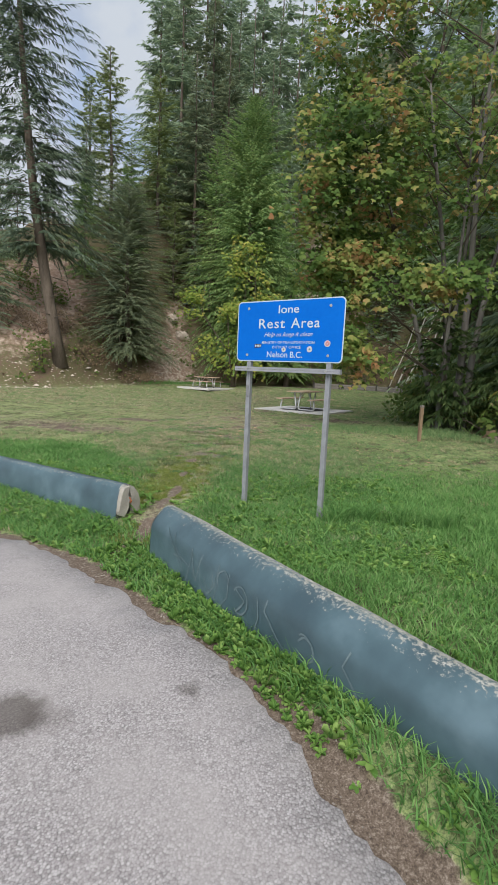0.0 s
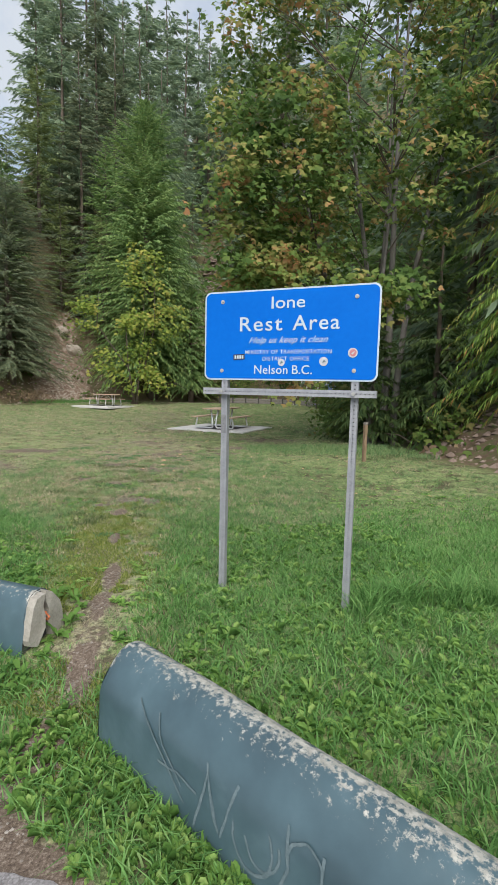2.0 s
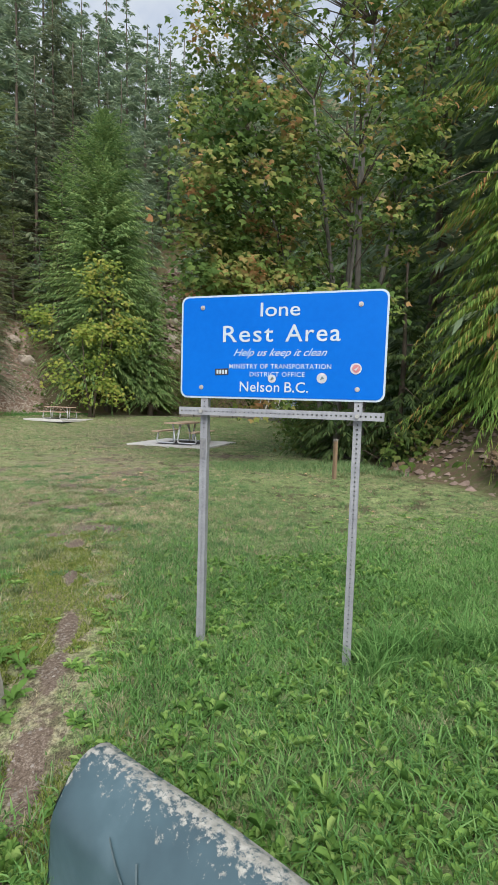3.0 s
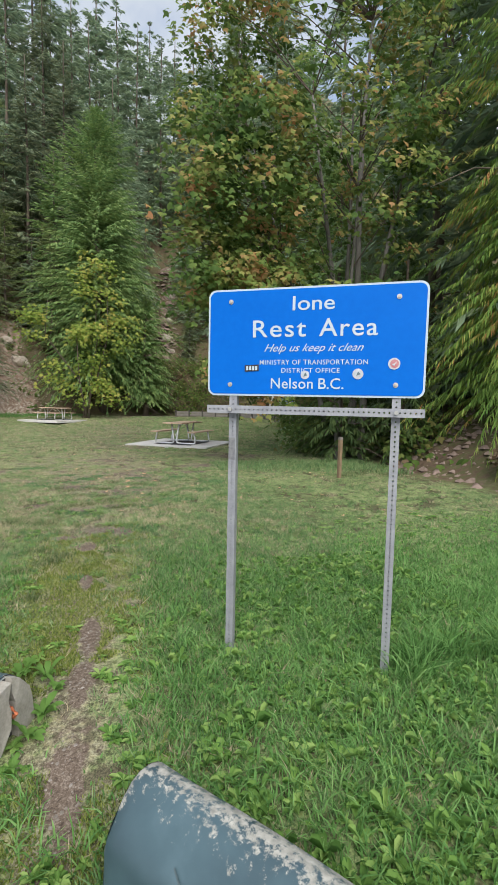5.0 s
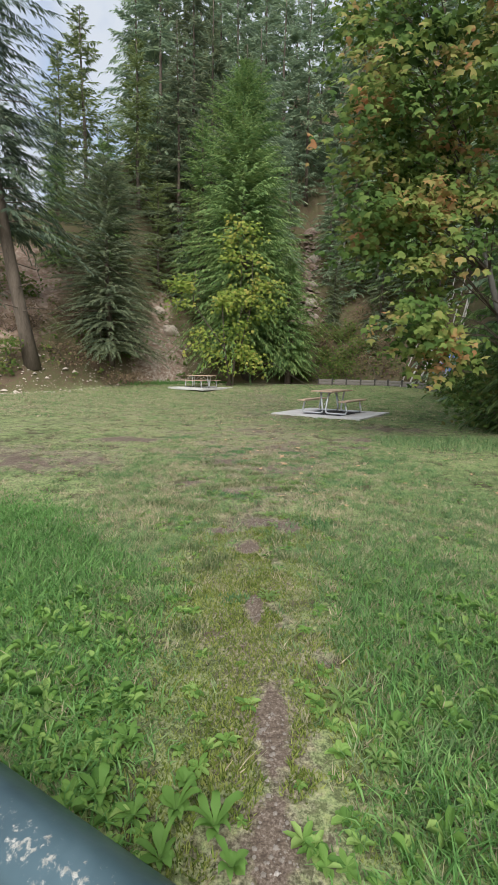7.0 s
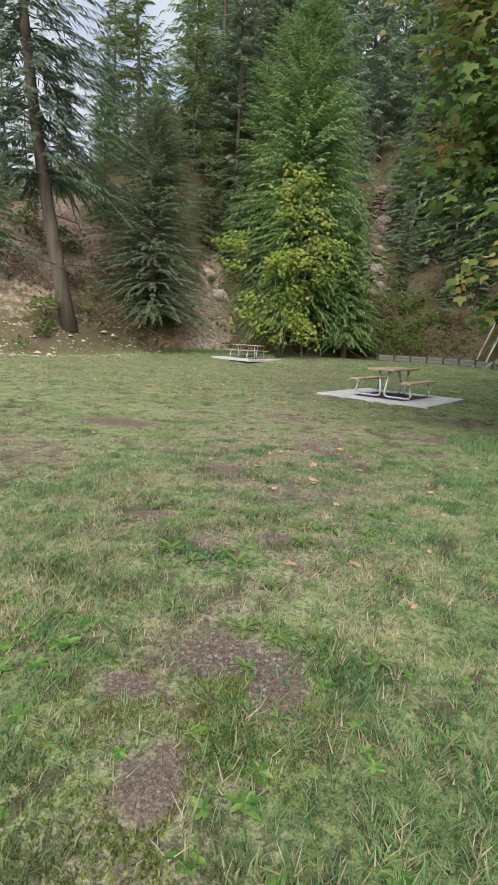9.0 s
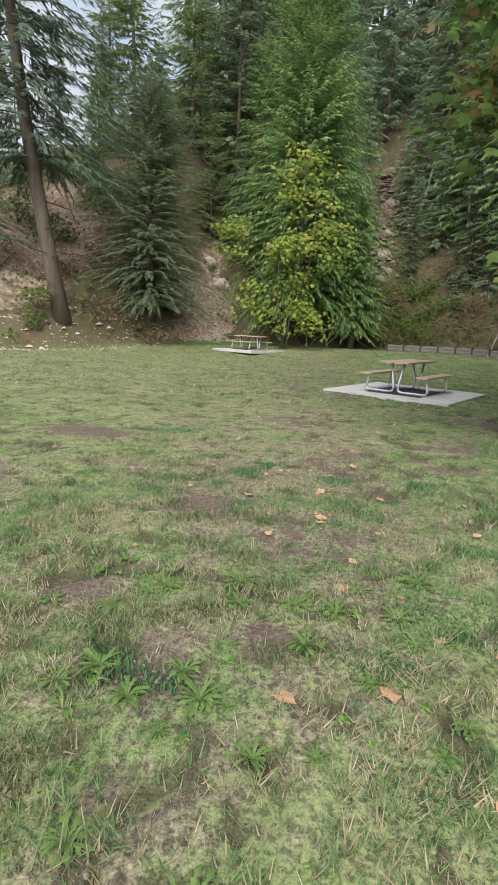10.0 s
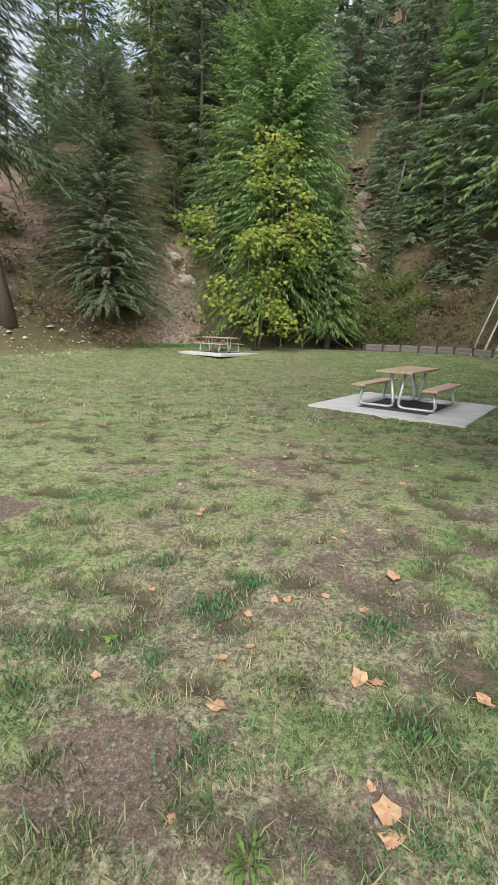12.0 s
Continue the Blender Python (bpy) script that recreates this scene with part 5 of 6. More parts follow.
for i, (k, fx, fy, s) in enumerate(FOREST):
    zz = float(on_land(np.array([fx]), np.array([fy]))[0, 2]) - 0.3
    o = copy_thing(KINDS[k], Matrix.Identity(4))
    o.matrix_world = pose(fx, fy, zz, 0, 0, (i * 67) % 360) @ Matrix.Diagonal((s, s, s, 1))


# ---- shrubs on the banks ----
def shrub(x, y, w, h, material, label, seed, per=22, size=0.15, n=30, name="shrub"):
    if material is M_DRYSHRUB:
        per, size = 26, 0.095
    z = float(on_land(np.array([x]), np.array([y]))[0, 2])
    top = thing(name, pose(x, y, z), label, "shrub", "shrubs on the bank")
    c = crown_points((0, 0, h * 0.5), (w, w * 0.8, h * 0.5), n, seed, 0.2, 0.0, 0.8)
    rng = np.random.default_rng(seed)
    for k in range(7):
        b = Build()
        e = Vector(c[k % len(c)])
        b.tube([(0.1 * rng.normal(), 0.1 * rng.normal(), -0.1), tuple(e * 0.55 + Vector((0, 0, 0.1))), tuple(e)], [0.025, 0.015, 0.005], 5, False)
        part("stem", b, M_BARK, top)
    part("leaves", leaves_mesh("leaves", c, rng.uniform(0.3, 0.6, len(c)) * min(1.2, w), per, size, seed, material, 0.8), None, top)


for i, (sx, sy, sw, sh, sm, lab) in enumerate([
        (3.0, 39.6, 1.6, 2.6, M_SHRUB, "leafy green shrub on the slope"), (5.2, 39.2, 1.6, 2.2, M_SHRUB, "leafy green shrub on the slope"), (7.6, 38.6, 1.8, 2.4, M_DRYSHRUB, "brown dry brush on the slope"),
        (1.9, 40.2, 1.2, 3.2, M_DRYSHRUB, "brown dry brush on the slope"), (9.8, 36.6, 1.6, 2.4, M_DRYSHRUB, "brown dry brush on the slope"), (4.0, 42.5, 1.6, 2.2, M_SHRUB, "leafy green shrub on the slope"),
        (-14.6, 28.9, 1.0, 1.9, M_SHRUB, "olive shrub behind the fir's trunk"), (-9.8, 33.6, 1.6, 1.0, M_DRYSHRUB, "brown dry brush on the bank"), (-12.4, 31.4, 1.5, 1.3, M_DRYSHRUB, "brown dry brush on the bank"),
        (-15.5, 31.0, 1.2, 1.2, M_DRYSHRUB, "brown dry brush on the bank"), (6.6, 9.2, 0.6, 0.5, M_DRYSHRUB, "brown dry brush by the lawn"), 
        (7.0, 19.5, 1.6, 2.6, M_SHRUB, "leafy green shrub in the shade"), (8.2, 24.5, 1.8, 2.8, M_SHRUB, "leafy green shrub in the shade"), (6.3, 16.8, 1.2, 1.8, M_SHRUB, "leafy green shrub in the shade"),
        (6.4, 12.3, 0.7, 0.8, M_SHRUB, "low green shrub on the bank"), (5.2, 15.6, 1.1, 1.3, M_SHRUB, "leafy green shrub in the shade"), (6.6, 14.4, 1.0, 1.2, M_SHRUB, "leafy green shrub in the shade"), (9.8, 30.0, 1.6, 2.2, M_SHRUB, "leafy green shrub in the shade"), (4.6, 40.8, 1.2, 1.6, M_SHRUB, "leafy green shrub on the slope"), (6.6, 40.6, 1.4, 1.8, M_SHRUB, "leafy green shrub on the slope"), (8.6, 39.8, 1.4, 1.6, M_DRYSHRUB, "brown dry brush on the slope"), (3.4, 41.6, 1.2, 1.6, M_DRYSHRUB, "brown dry brush on the slope"), (5.6, 43.0, 1.4, 1.8, M_SHRUB, "leafy green shrub on the slope"), (7.6, 43.4, 1.4, 1.6, M_DRYSHRUB, "brown dry brush on the slope"), (2.4, 42.4, 1.2, 1.6, M_SHRUB, "leafy green shrub on the slope"), (-14.2, 31.6, 1.3, 1.5, M_DRYSHRUB, "brown dry brush on the bank"), (-16.2, 33.2, 1.4, 1.6, M_SHRUB, "leafy green shrub on the bank"), (-13.2, 33.4, 1.3, 1.6, M_DRYSHRUB, "brown dry brush on the bank"), (-17.4, 30.4, 1.4, 1.6, M_DRYSHRUB, "brown dry brush on the bank"), (-18.6, 34.0, 1.6, 1.8, M_SHRUB, "leafy green shrub on the bank")]):
    shrub(sx, sy, sw, sh, sm, lab, 200 + i, n=34 if sw > 1 else 18, name="brush" if sm is M_DRYSHRUB else "shrub")


# ---- undergrowth on the slope ----
def undergrowth(name, n, seed, material, label, xr, yr, thresh, size=0.2, per=9):
    rng = np.random.default_rng(seed)
    x, y = rng.uniform(*xr, n), rng.uniform(*yr, n)
    d, _ = past_toe(x, y)
    scar = np.exp(-((x + 8.2) / 1.9) ** 2 - ((y - 36.8) / 3.2) ** 2) + np.exp(-((x + 17) / 3) ** 2 - ((y - 33.5) / 4.5) ** 2) + 0.35 * np.exp(-((x - gully_x(y)) / 1.0) ** 2) * (y > 42)
    keep = (d > 0.3) & (vnoise(x, y, 0.35, seed) > thresh) & (rng.uniform(size=n) > scar)
    p = on_land(x[keep], y[keep])
    p[:, 2] += rng.uniform(0.0, 0.5, len(p))
    tagged(new(name, leaves_mesh(name, p, rng.uniform(0.3, 0.75, len(p)), per, size, seed, material, 1.0, 0.3)), label, "undergrowth", kind="stuff")


undergrowth("undergrowth", 4200, 71, M_SHRUB, "green undergrowth over the hillside", (-22, 20), (8, 58), 0.38)
undergrowth("dry_undergrowth", 2200, 72, M_DRYSHRUB, "brown dry undergrowth over the hillside", (-22, 20), (8, 58), 0.42, 0.14, 11)


# ---- grass ----
def blades(name, x, y, height, width, seed, material, label, lean=0.5, z=None, short=False):
    rng = np.random.default_rng(seed)
    n = len(x)
    p = on_land(x, y) if z is None else np.stack([x, y, z], -1)
    a = rng.uniform(0, 6.283, n)
    b = rng.uniform(0, 6.283, n)
    h = height * rng.uniform(0.55, 1.25, n)
    w = np.stack([np.cos(a), np.sin(a), np.zeros(n)], -1) * (width * rng.uniform(0.7, 1.3, n))[:, None] * 0.5
    l = np.stack([np.cos(b), np.sin(b), np.zeros(n)], -1) * (lean * h * rng.uniform(0.2, 1.4, n))[:, None]
    up = np.stack([np.zeros(n), np.zeros(n), h], -1)
    lo = np.array([0, 0, -0.012])
    if short:
        v = np.stack([p - w + lo, p + w + lo, p + up * 0.95 + l], 1)
        tagged(new(name, tri_mesh(name, v, [(0, 1, 2)], material)), label, "grass", kind="stuff")
        return
    v = np.stack([p - w + lo, p + w + lo, p + w * 0.8 + up * 0.6 + l * 0.35, p - w * 0.8 + up * 0.6 + l * 0.35, p + up * 0.95 + l], 1)
    tagged(new(name, tri_mesh(name, v, [(0, 1, 2, 3), (3, 2, 4)], material)), label, "grass", kind="stuff")


def in_view_area(x, y):
    e = off_edge(x, y)
    d, _ = past_toe(x, y)
    bx = (x - -0.62) * math.cos(radians(-50.9)) + (y - 3.72) * math.sin(radians(-50.9))
    by = -(x - -0.62) * math.sin(radians(-50.9)) + (y - 3.72) * math.cos(radians(-50.9))
    under2 = (bx > -0.01) & (bx < 4.2) & (np.abs(by) < 0.16)
    cx = (x - -1.19) * math.cos(radians(151.6)) + (y - 4.4) * math.sin(radians(151.6))
    cy = -(x - -1.19) * math.sin(radians(151.6)) + (y - 4.4) * math.cos(radians(151.6))
    under1 = (cx > -0.04) & (cx < 4.0) & (np.abs(cy) < 0.16)
    pad = np.zeros(np.shape(x), bool)
    for tx, ty, hd in ((1.42, 19.42, 59.0), (-4.85, 34.0, -34.0)):
        c, s = math.cos(radians(hd)), math.sin(radians(hd))
        pad |= (np.abs((x - tx) * c + (y - ty) * s) < 1.53) & (np.abs(-(x - tx) * s + (y - ty) * c) < 1.53)
    return (e > 0.02) & (d < 0.6) & ~under1 & ~under2 & ~pad


rng = np.random.default_rng(11)
# tall green grass about the barriers and the sign
x, y = rng.uniform(-5.5, 6, 380000), rng.uniform(-0.8, 9.5, 380000)
e = off_edge(x, y)
wob = 0.7 * (vnoise(x, y, 1.3, 29, 4) - 0.5)
bound = np.interp(y, [3, 4, 5, 6.5, 8.5], [-1.0, -1.05, -1.35, -1.8, -3.0])
lush = smooth01(-0.7, -0.35, x + wob) * (1 - smooth01(5.0, 8.0, y + 2 * wob)) + (1 - smooth01(-0.3, 0.25, x - bound + wob)) * (1 - smooth01(7.0, 9.0, y + 2 * wob))
lush = np.maximum(lush, 1.0 * (1 - smooth01(0.55, 0.9, e)))
lush = np.clip(lush, 0.0, 1) * smooth01(-5.6, -4.7, x + wob) * smooth01(-0.06, 0.1, e + 0.22 * (vnoise(x, y, 2.5, 28) - 0.5) - 0.04 * smooth01(0.15, 0.6, x))
keep = in_view_area(x, y) & (rng.uniform(size=len(x)) < lush * (1.1 - 1.3 * bareness(x, y))) & (x + 1.6 * (rng.uniform(size=len(x)) - 0.5) + 1.5 * wob < 4.2 + 0.1 * y) & (x + 1.6 * (rng.uniform(size=len(x)) - 0.5) + 1.5 * wob > -2.6 - 0.5 * y) & (y > -0.8 + 0.9 * rng.uniform(size=len(x)) ** 2)
x, y, lush = x[keep], y[keep], lush[keep]
hh = (0.028 + 0.075 * vnoise(x, y, 2.2, 61, 4)) * (0.45 + 0.55 * lush) * np.where(off_edge(x, y) < 0.6, 1.2 + 0.5 * smooth01(0.2, 0.9, x), 1.0)
blades("lush_grass", x, y, hh, np.full(len(x), 0.008), 12, M_GRASS, "lush green grass round the sign and barriers", 1.35)
# mown turf: blades gathered in small tufts, each tuft green or straw-dry
def tufts(xr, yr, count, blades_each, spread):
    """Blades round tuft centres: x, y, height by place in the tuft, and whether the tuft is dry."""
    cx, cy = rng.uniform(*xr, count), rng.uniform(*yr, count)
    ok = in_view_area(cx, cy) & (rng.uniform(size=count) < np.clip(1.2 - 1.8 * bareness(cx, cy), 0.03, 1) * (0.2 + 0.8 * tussock(cx, cy)) * (1 - 0.85 * worn_path(cx, cy)))
    cx, cy = cx[ok], cy[ok]
    arid = rng.uniform(size=len(cx)) > 0.05 + 0.85 * greenness(cx, cy) - 0.12 * smooth01(9, 13, cy) + 0.16 * smooth01(24, 31, cy) + 0.1 * smooth01(0, 3, cx)
    wide = spread * rng.uniform(0.5, 1.4, len(cx))
    k = np.repeat(np.arange(len(cx)), blades_each)
    off = rng.normal(size=(len(k), 2))
    px, py = cx[k] + off[:, 0] * wide[k], cy[k] + off[:, 1] * wide[k]
    tall = (0.5 + 0.9 * np.exp(-np.sum(off ** 2, 1) * 0.6)) * rng.uniform(0.6, 1.4, len(cx))[k]
    ok = in_view_area(px, py)
    return px[ok], py[ok], tall[ok], arid[k][ok]


near_turf = [np.concatenate(a) for a in zip(tufts((-5.5, 5.5), (4.5, 17), 13000, 17, 0.034), tufts((-2.9, 1.6), (3.6, 13.0), 15000, 18, 0.03))]
far_turf = tufts((-16, 8), (16.5, 37), 22000, 6, 0.06)
for (px, py, tall, arid), size, w, wording in ((near_turf, 0.028, 0.0085, "lawn"), (far_turf, 0.044, 0.034, "far lawn")):
    for name, sel, m_turf, seed, lab in (("turf", ~arid, M_LAWN, 13, "short green tufts of the " + wording), ("dry_turf", arid, M_DRYLAWN, 15, "short straw-coloured tufts of the " + wording)):
        blades(name, px[sel], py[sel], size * tall[sel] * (1.5 - 0.5 * smooth01(9.5, 12.5, py[sel])), np.full(int(sel.sum()), w), seed, m_turf, lab, 1.1, short=True)
x, y = rng.uniform(-11, -3, 14000), rng.uniform(33.5, 37.6, 14000)
toe = y - np.interp(x, TOE_X, TOE_Y)
keep = in_view_area(x, y) & (np.abs(toe + 0.6) < 0.3 + 1.1 * vnoise(x, y, 0.6, 96))
x, y = x[keep], y[keep]
blades("green_fringe", x, y, np.full(len(x), 0.12), np.full(len(x), 0.025), 17, M_GRASS, "longer green grass along the foot of the scree", 0.9)


def clump_points(spots, per, seed):
    rng = np.random.default_rng(seed)
    xs, ys = [], []
    for cx, cy, r in spots:
        n = int(per * (r / 0.2) ** 2)
        a, q = rng.uniform(0, 6.283, n), r * np.sqrt(rng.uniform(0, 1, n)) * (0.8 + 0.3 * rng.normal(size=n))
        xs.append(cx + q * np.cos(a) * 1.2)
        ys.append(cy + q * np.sin(a) * 0.8)
    return np.concatenate(xs), np.concatenate(ys)


x, y = clump_points([(-1.85, 12.07, 0.2), (-1.37, 11.65, 0.19), (-1.53, 11.22, 0.2), (-1.16, 11.94, 0.17), (-0.47, 11.54, 0.24), (-2.13, 11.21, 0.22), (-1.93, 10.86, 0.2), (-1.17, 10.73, 0.22), (-0.45, 10.9, 0.18), (-0.46, 10.48, 0.2), (-2.2, 10.95, 0.2), (-0.83, 9.59, 0.12), (-0.43, 7.85, 0.26), (-0.22, 8.41, 0.24), (-0.23, 10.73, 0.2), (-0.54, 10.06, 0.14), (0.5, 10.2, 0.3), (1.0, 11.0, 0.3), (0.3, 11.6, 0.25), (-2.9, 9.6, 0.3), (-2.6, 13.2, 0.3), (0.0, 9.4, 0.3), (-0.3, 9.0, 0.25), (-1.2, 8.7, 0.18), (-1.5, 8.8, 0.2), (-1.1, 6.3, 0.12)], 320, 401)
blades("green_clumps", x, y, np.full(len(x), 0.026), np.full(len(x), 0.008), 402, M_CLUMP, "fresh green clumps of grass in the worn turf", 0.9)
x, y = clump_points([(-1.57, 6.54, 0.13), (-1.34, 6.74, 0.17), (-1.36, 5.93, 0.13), (-0.78, 6.97, 0.13), (-1.85, 7.24, 0.13), (-1.7, 5.86, 0.14), (-1.66, 6.15, 0.15), (-0.83, 7.31, 0.11), (-1.27, 6.9, 0.15), (-1.5, 7.1, 0.14), (-1.9, 6.3, 0.18), (-1.34, 9.11, 0.13), (-1.15, 9.24, 0.14), (-0.84, 9.53, 0.12), (-0.77, 8.95, 0.12), (-1.54, 9.03, 0.13), (-1.41, 9.93, 0.15), (-1.2, 10.5, 0.14), (-0.59, 9.03, 0.12), (-1.03, 9.82, 0.14), (-1.6, 8.2, 0.2), (-2.0, 8.3, 0.2), (-1.51, 10.38, 0.14), (-1.02, 10.41, 0.13), (-0.36, 10.75, 0.15), (-1.75, 10.6, 0.12), (-1.62, 10.3, 0.12), (-0.9, 11.1, 0.14), (4.3, 11.6, 0.3), (4.7, 11.9, 0.3), (3.9, 11.25, 0.2), (5.0, 11.3, 0.3)], 360, 403)
blades("dry_tufts", x, y, np.full(len(x), 0.05), np.full(len(x), 0.006), 404, M_DRYTUFT, "grey-green dry tufts beside the worn path", 1.1)
x, y = clump_points([(0.98, 4.5, 0.12), (1.2, 4.5, 0.13), (1.55, 4.45, 0.16), (1.9, 4.4, 0.15), (0.85, 4.35, 0.1)], 420, 405)
blades("long_tufts", x, y, np.full(len(x), 0.21), np.full(len(x), 0.008), 406, M_GRASS, "long arching grass tufts by the sign's post", 1.1)


x = rng.normal(-1.0, 0.3, 60000)
y = rng.uniform(3.4, 8.2, 60000)
keep = in_view_area(x, y) & (bareness(x, y) < 0.55) & (vnoise(x, y, 2.6, 81, 3) > 0.455)
x, y = x[keep], y[keep]
blades("moss", x, y, np.full(len(x), 0.018), np.full(len(x), 0.012), 407, M_MOSS, "yellow-green mossy groundcover along the worn path", 1.2, short=True)


x, y = rng.uniform(1.4, 5.6, 16000), rng.uniform(11.3, 13.8, 16000)
keep = in_view_area(x, y) & (rng.uniform(size=16000) < 0.35 * smooth01(11.4, 12.4, y + 1.2 * (vnoise(x, y, 1.4, 97) - 0.5) + 0.25 * (x - 3.5)))
x, y = x[keep], y[keep]
blades("bank_grass", x, y, 0.06 + 0.1 * vnoise(x, y, 2.0, 98), np.full(len(x), 0.011), 408, M_LAWN, "longer green grass below the shaded bank", 1.0)


# ---- weeds and fallen leaves ----
def rosette_verts(px, py, r, rng, n_leaf, up):
    out = []
    z = float(on_land(np.array([px]), np.array([py]))[0, 2])
    for k in range(n_leaf):
        a = 6.283 * k / n_leaf + rng.uniform(-0.4, 0.4)
        L, w, t = r * rng.uniform(0.6, 1.25), r * rng.uniform(0.18, 0.34), rng.uniform(0.2, 1.0) * up
        d, s = np.array([math.cos(a), math.sin(a), 0]), np.array([-math.sin(a), math.cos(a), 0])
        o = np.array([px, py, z])
        u = np.array([0, 0, 1.0])
        out.append([o + u * 0.005, o + d * L * 0.45 + s * w + u * L * 0.5 * t, o + d * L * 0.85 + s * w * 0.7 + u * L * 0.55 * t, o + d * L * 1.08 + u * L * 0.4 * t,
                    o + d * L * 0.85 - s * w * 0.7 + u * L * 0.55 * t, o + d * L * 0.45 - s * w + u * L * 0.5 * t])
    return out


def build_weeds():
    rng = np.random.default_rng(90)
    out = []
    wx, wy = rng.uniform(-4.5, 4.8, 8500), rng.uniform(0.4, 15, 8500)
    chance = np.where(wy < 5.5, 0.75, np.where(wy < 9.8, 0.45, 0.08))
    keep = in_view_area(wx, wy) & (bareness(wx, wy) < 0.4) & (rng.uniform(size=8500) < chance)
    for px, py in zip(wx[keep], wy[keep]):
        near = py < 8
        r = rng.uniform(0.022, 0.055) if near else rng.uniform(0.018, 0.035)
        out += rosette_verts(px, py, r, rng, rng.integers(8, 15), (rng.uniform(0.5, 1.4) if py < 5.2 else rng.uniform(0.3, 0.8)) if near else rng.uniform(0.4, 0.9))
    wx, wy = rng.uniform(-3.4, 1.8, 3400), rng.uniform(3.2, 6.4, 3400)
    inside = (wx < -1.35 - 0.25 * np.maximum(0.0, wy - 4.8)) | (wx > rng.uniform(-0.6, 0.2, 3400) + 0.3 * np.maximum(0.0, wy - 5))
    keep = inside & in_view_area(wx, wy)
    for px, py in zip(wx[keep], wy[keep]):
        out += rosette_verts(px, py, rng.uniform(0.025, 0.06), rng, rng.integers(6, 11), rng.uniform(1.2, 2.4))
    for _ in range(1100):
        bx = rng.uniform(-0.3, 2.4) if rng.uniform() < 0.6 else rng.normal(1.5, 0.4)
        side = -0.19 - 0.36 * rng.uniform() ** 1.3
        c, d = math.cos(radians(-50.9)), math.sin(radians(-50.9))
        px, py = -0.62 + bx * c - side * d, 3.72 + bx * d + side * c
        if float(off_edge(np.array([px]), np.array([py]))[0]) > rng.uniform(0.0, 0.12):
            out += rosette_verts(px, py, rng.uniform(0.02, 0.042), rng, rng.integers(7, 12), rng.uniform(1.5, 3.6))
    v = np.array(out)
    tagged(new("weeds", tri_mesh("weeds", v, [(0, 1, 2), (0, 2, 3), (0, 3, 4), (0, 4, 5)], M_WEED)), "broad-leaved green weeds in the grass", "weeds", kind="stuff")


build_weeds()


def leafy_plant(name, px, py, r, n, width, up, seed, material, label, group, lobed=False):
    """One rosette: long tapering leaves that arch out from the crown."""
    rng = np.random.default_rng(seed)
    verts, faces = [(0, 0, 0)], []
    for k in range(n):
        a = 6.283 * k / n + rng.uniform(-0.45, 0.45)
        L, w, t = r * rng.uniform(0.55, 1.25), r * width * rng.uniform(0.7, 1.3), up * rng.uniform(0.3, 1.3)
        bend, side = rng.uniform(-0.35, 0.35), rng.uniform(-0.5, 0.5)
        u = Vector((0, 0, 1))
        base = len(verts)
        shape = ((0.15, 0.25), (0.28, 0.6), (0.36, 0.3), (0.5, 0.95), (0.58, 0.4), (0.72, 1.1), (0.92, 0.5)) if lobed else ((0.18, 0.5), (0.38, 0.95), (0.58, 1.0), (0.78, 0.7), (0.92, 0.3))
        for i, (f, h) in enumerate(shape):
            d = Vector((math.cos(a + bend * f), math.sin(a + bend * f), 0))
            q = Vector((-d.y, d.x, side * f))
            p = d * L * f + u * L * t * (1.25 * f - 0.85 * f * f)
            j = 1.0 + 0.25 * rng.uniform(-1, 1)
            verts += [tuple(p - q * w * h * j + u * 0.15 * w), tuple(p), tuple(p + q * w * h * j + u * 0.15 * w)]
            if i:
                m = base + 3 * (i - 1)
                faces += [(m, m + 1, m + 4, m + 3), (m + 1, m + 2, m + 5, m + 4)]
        d = Vector((math.cos(a + bend), math.sin(a + bend), 0))
        verts.append(tuple(d * L + u * L * t * 0.34))
        e = base + 3 * (len(shape) - 1)
        faces += [(0, base + 1, base), (0, base + 2, base + 1), (e, e + 1, e + 3), (e + 1, e + 2, e + 3)]
    b = Build()
    b.add(verts, faces)
    o = part(name, b, material, smooth=True)
    o.matrix_world = pose(px, py, float(on_land(np.array([px]), np.array([py]))[0, 2]) + 0.004, 0, 0, rng.uniform(0, 360))
    tagged(o, label, "plant", group)


for k, (px, py) in enumerate([(-1.4, 9.4), (-0.71, 9.37), (-0.65, 9.06), (-1.13, 8.79), (-1.48, 8.76), (-1.03, 8.66), (-1.62, 9.17), (-0.51, 9.35), (-0.05, 9.72), (-1.3, 8.62), (-0.21, 9.35), (-1.03, 9.53), (-0.89, 6.33), (-0.2, 6.56), (-0.58, 5.4), (-1.02, 10.38)]):
    leafy_plant("dandelion", px, py, 0.075 + 0.014 * (k % 3), 28, 0.085, 0.75, 500 + k, M_DANDELION, "light green dandelion rosette in the worn turf", "dandelions in the turf", True)
rng_d = np.random.default_rng(640)
for k in range(44):
    leafy_plant("dandelion", rng_d.uniform(-2.1, 0.9), rng_d.uniform(7.5, 10.0), rng_d.uniform(0.045, 0.08), 20, 0.09, 0.65, 600 + k, M_DANDELION, "light green dandelion rosette in the worn turf", "dandelions in the turf", True)
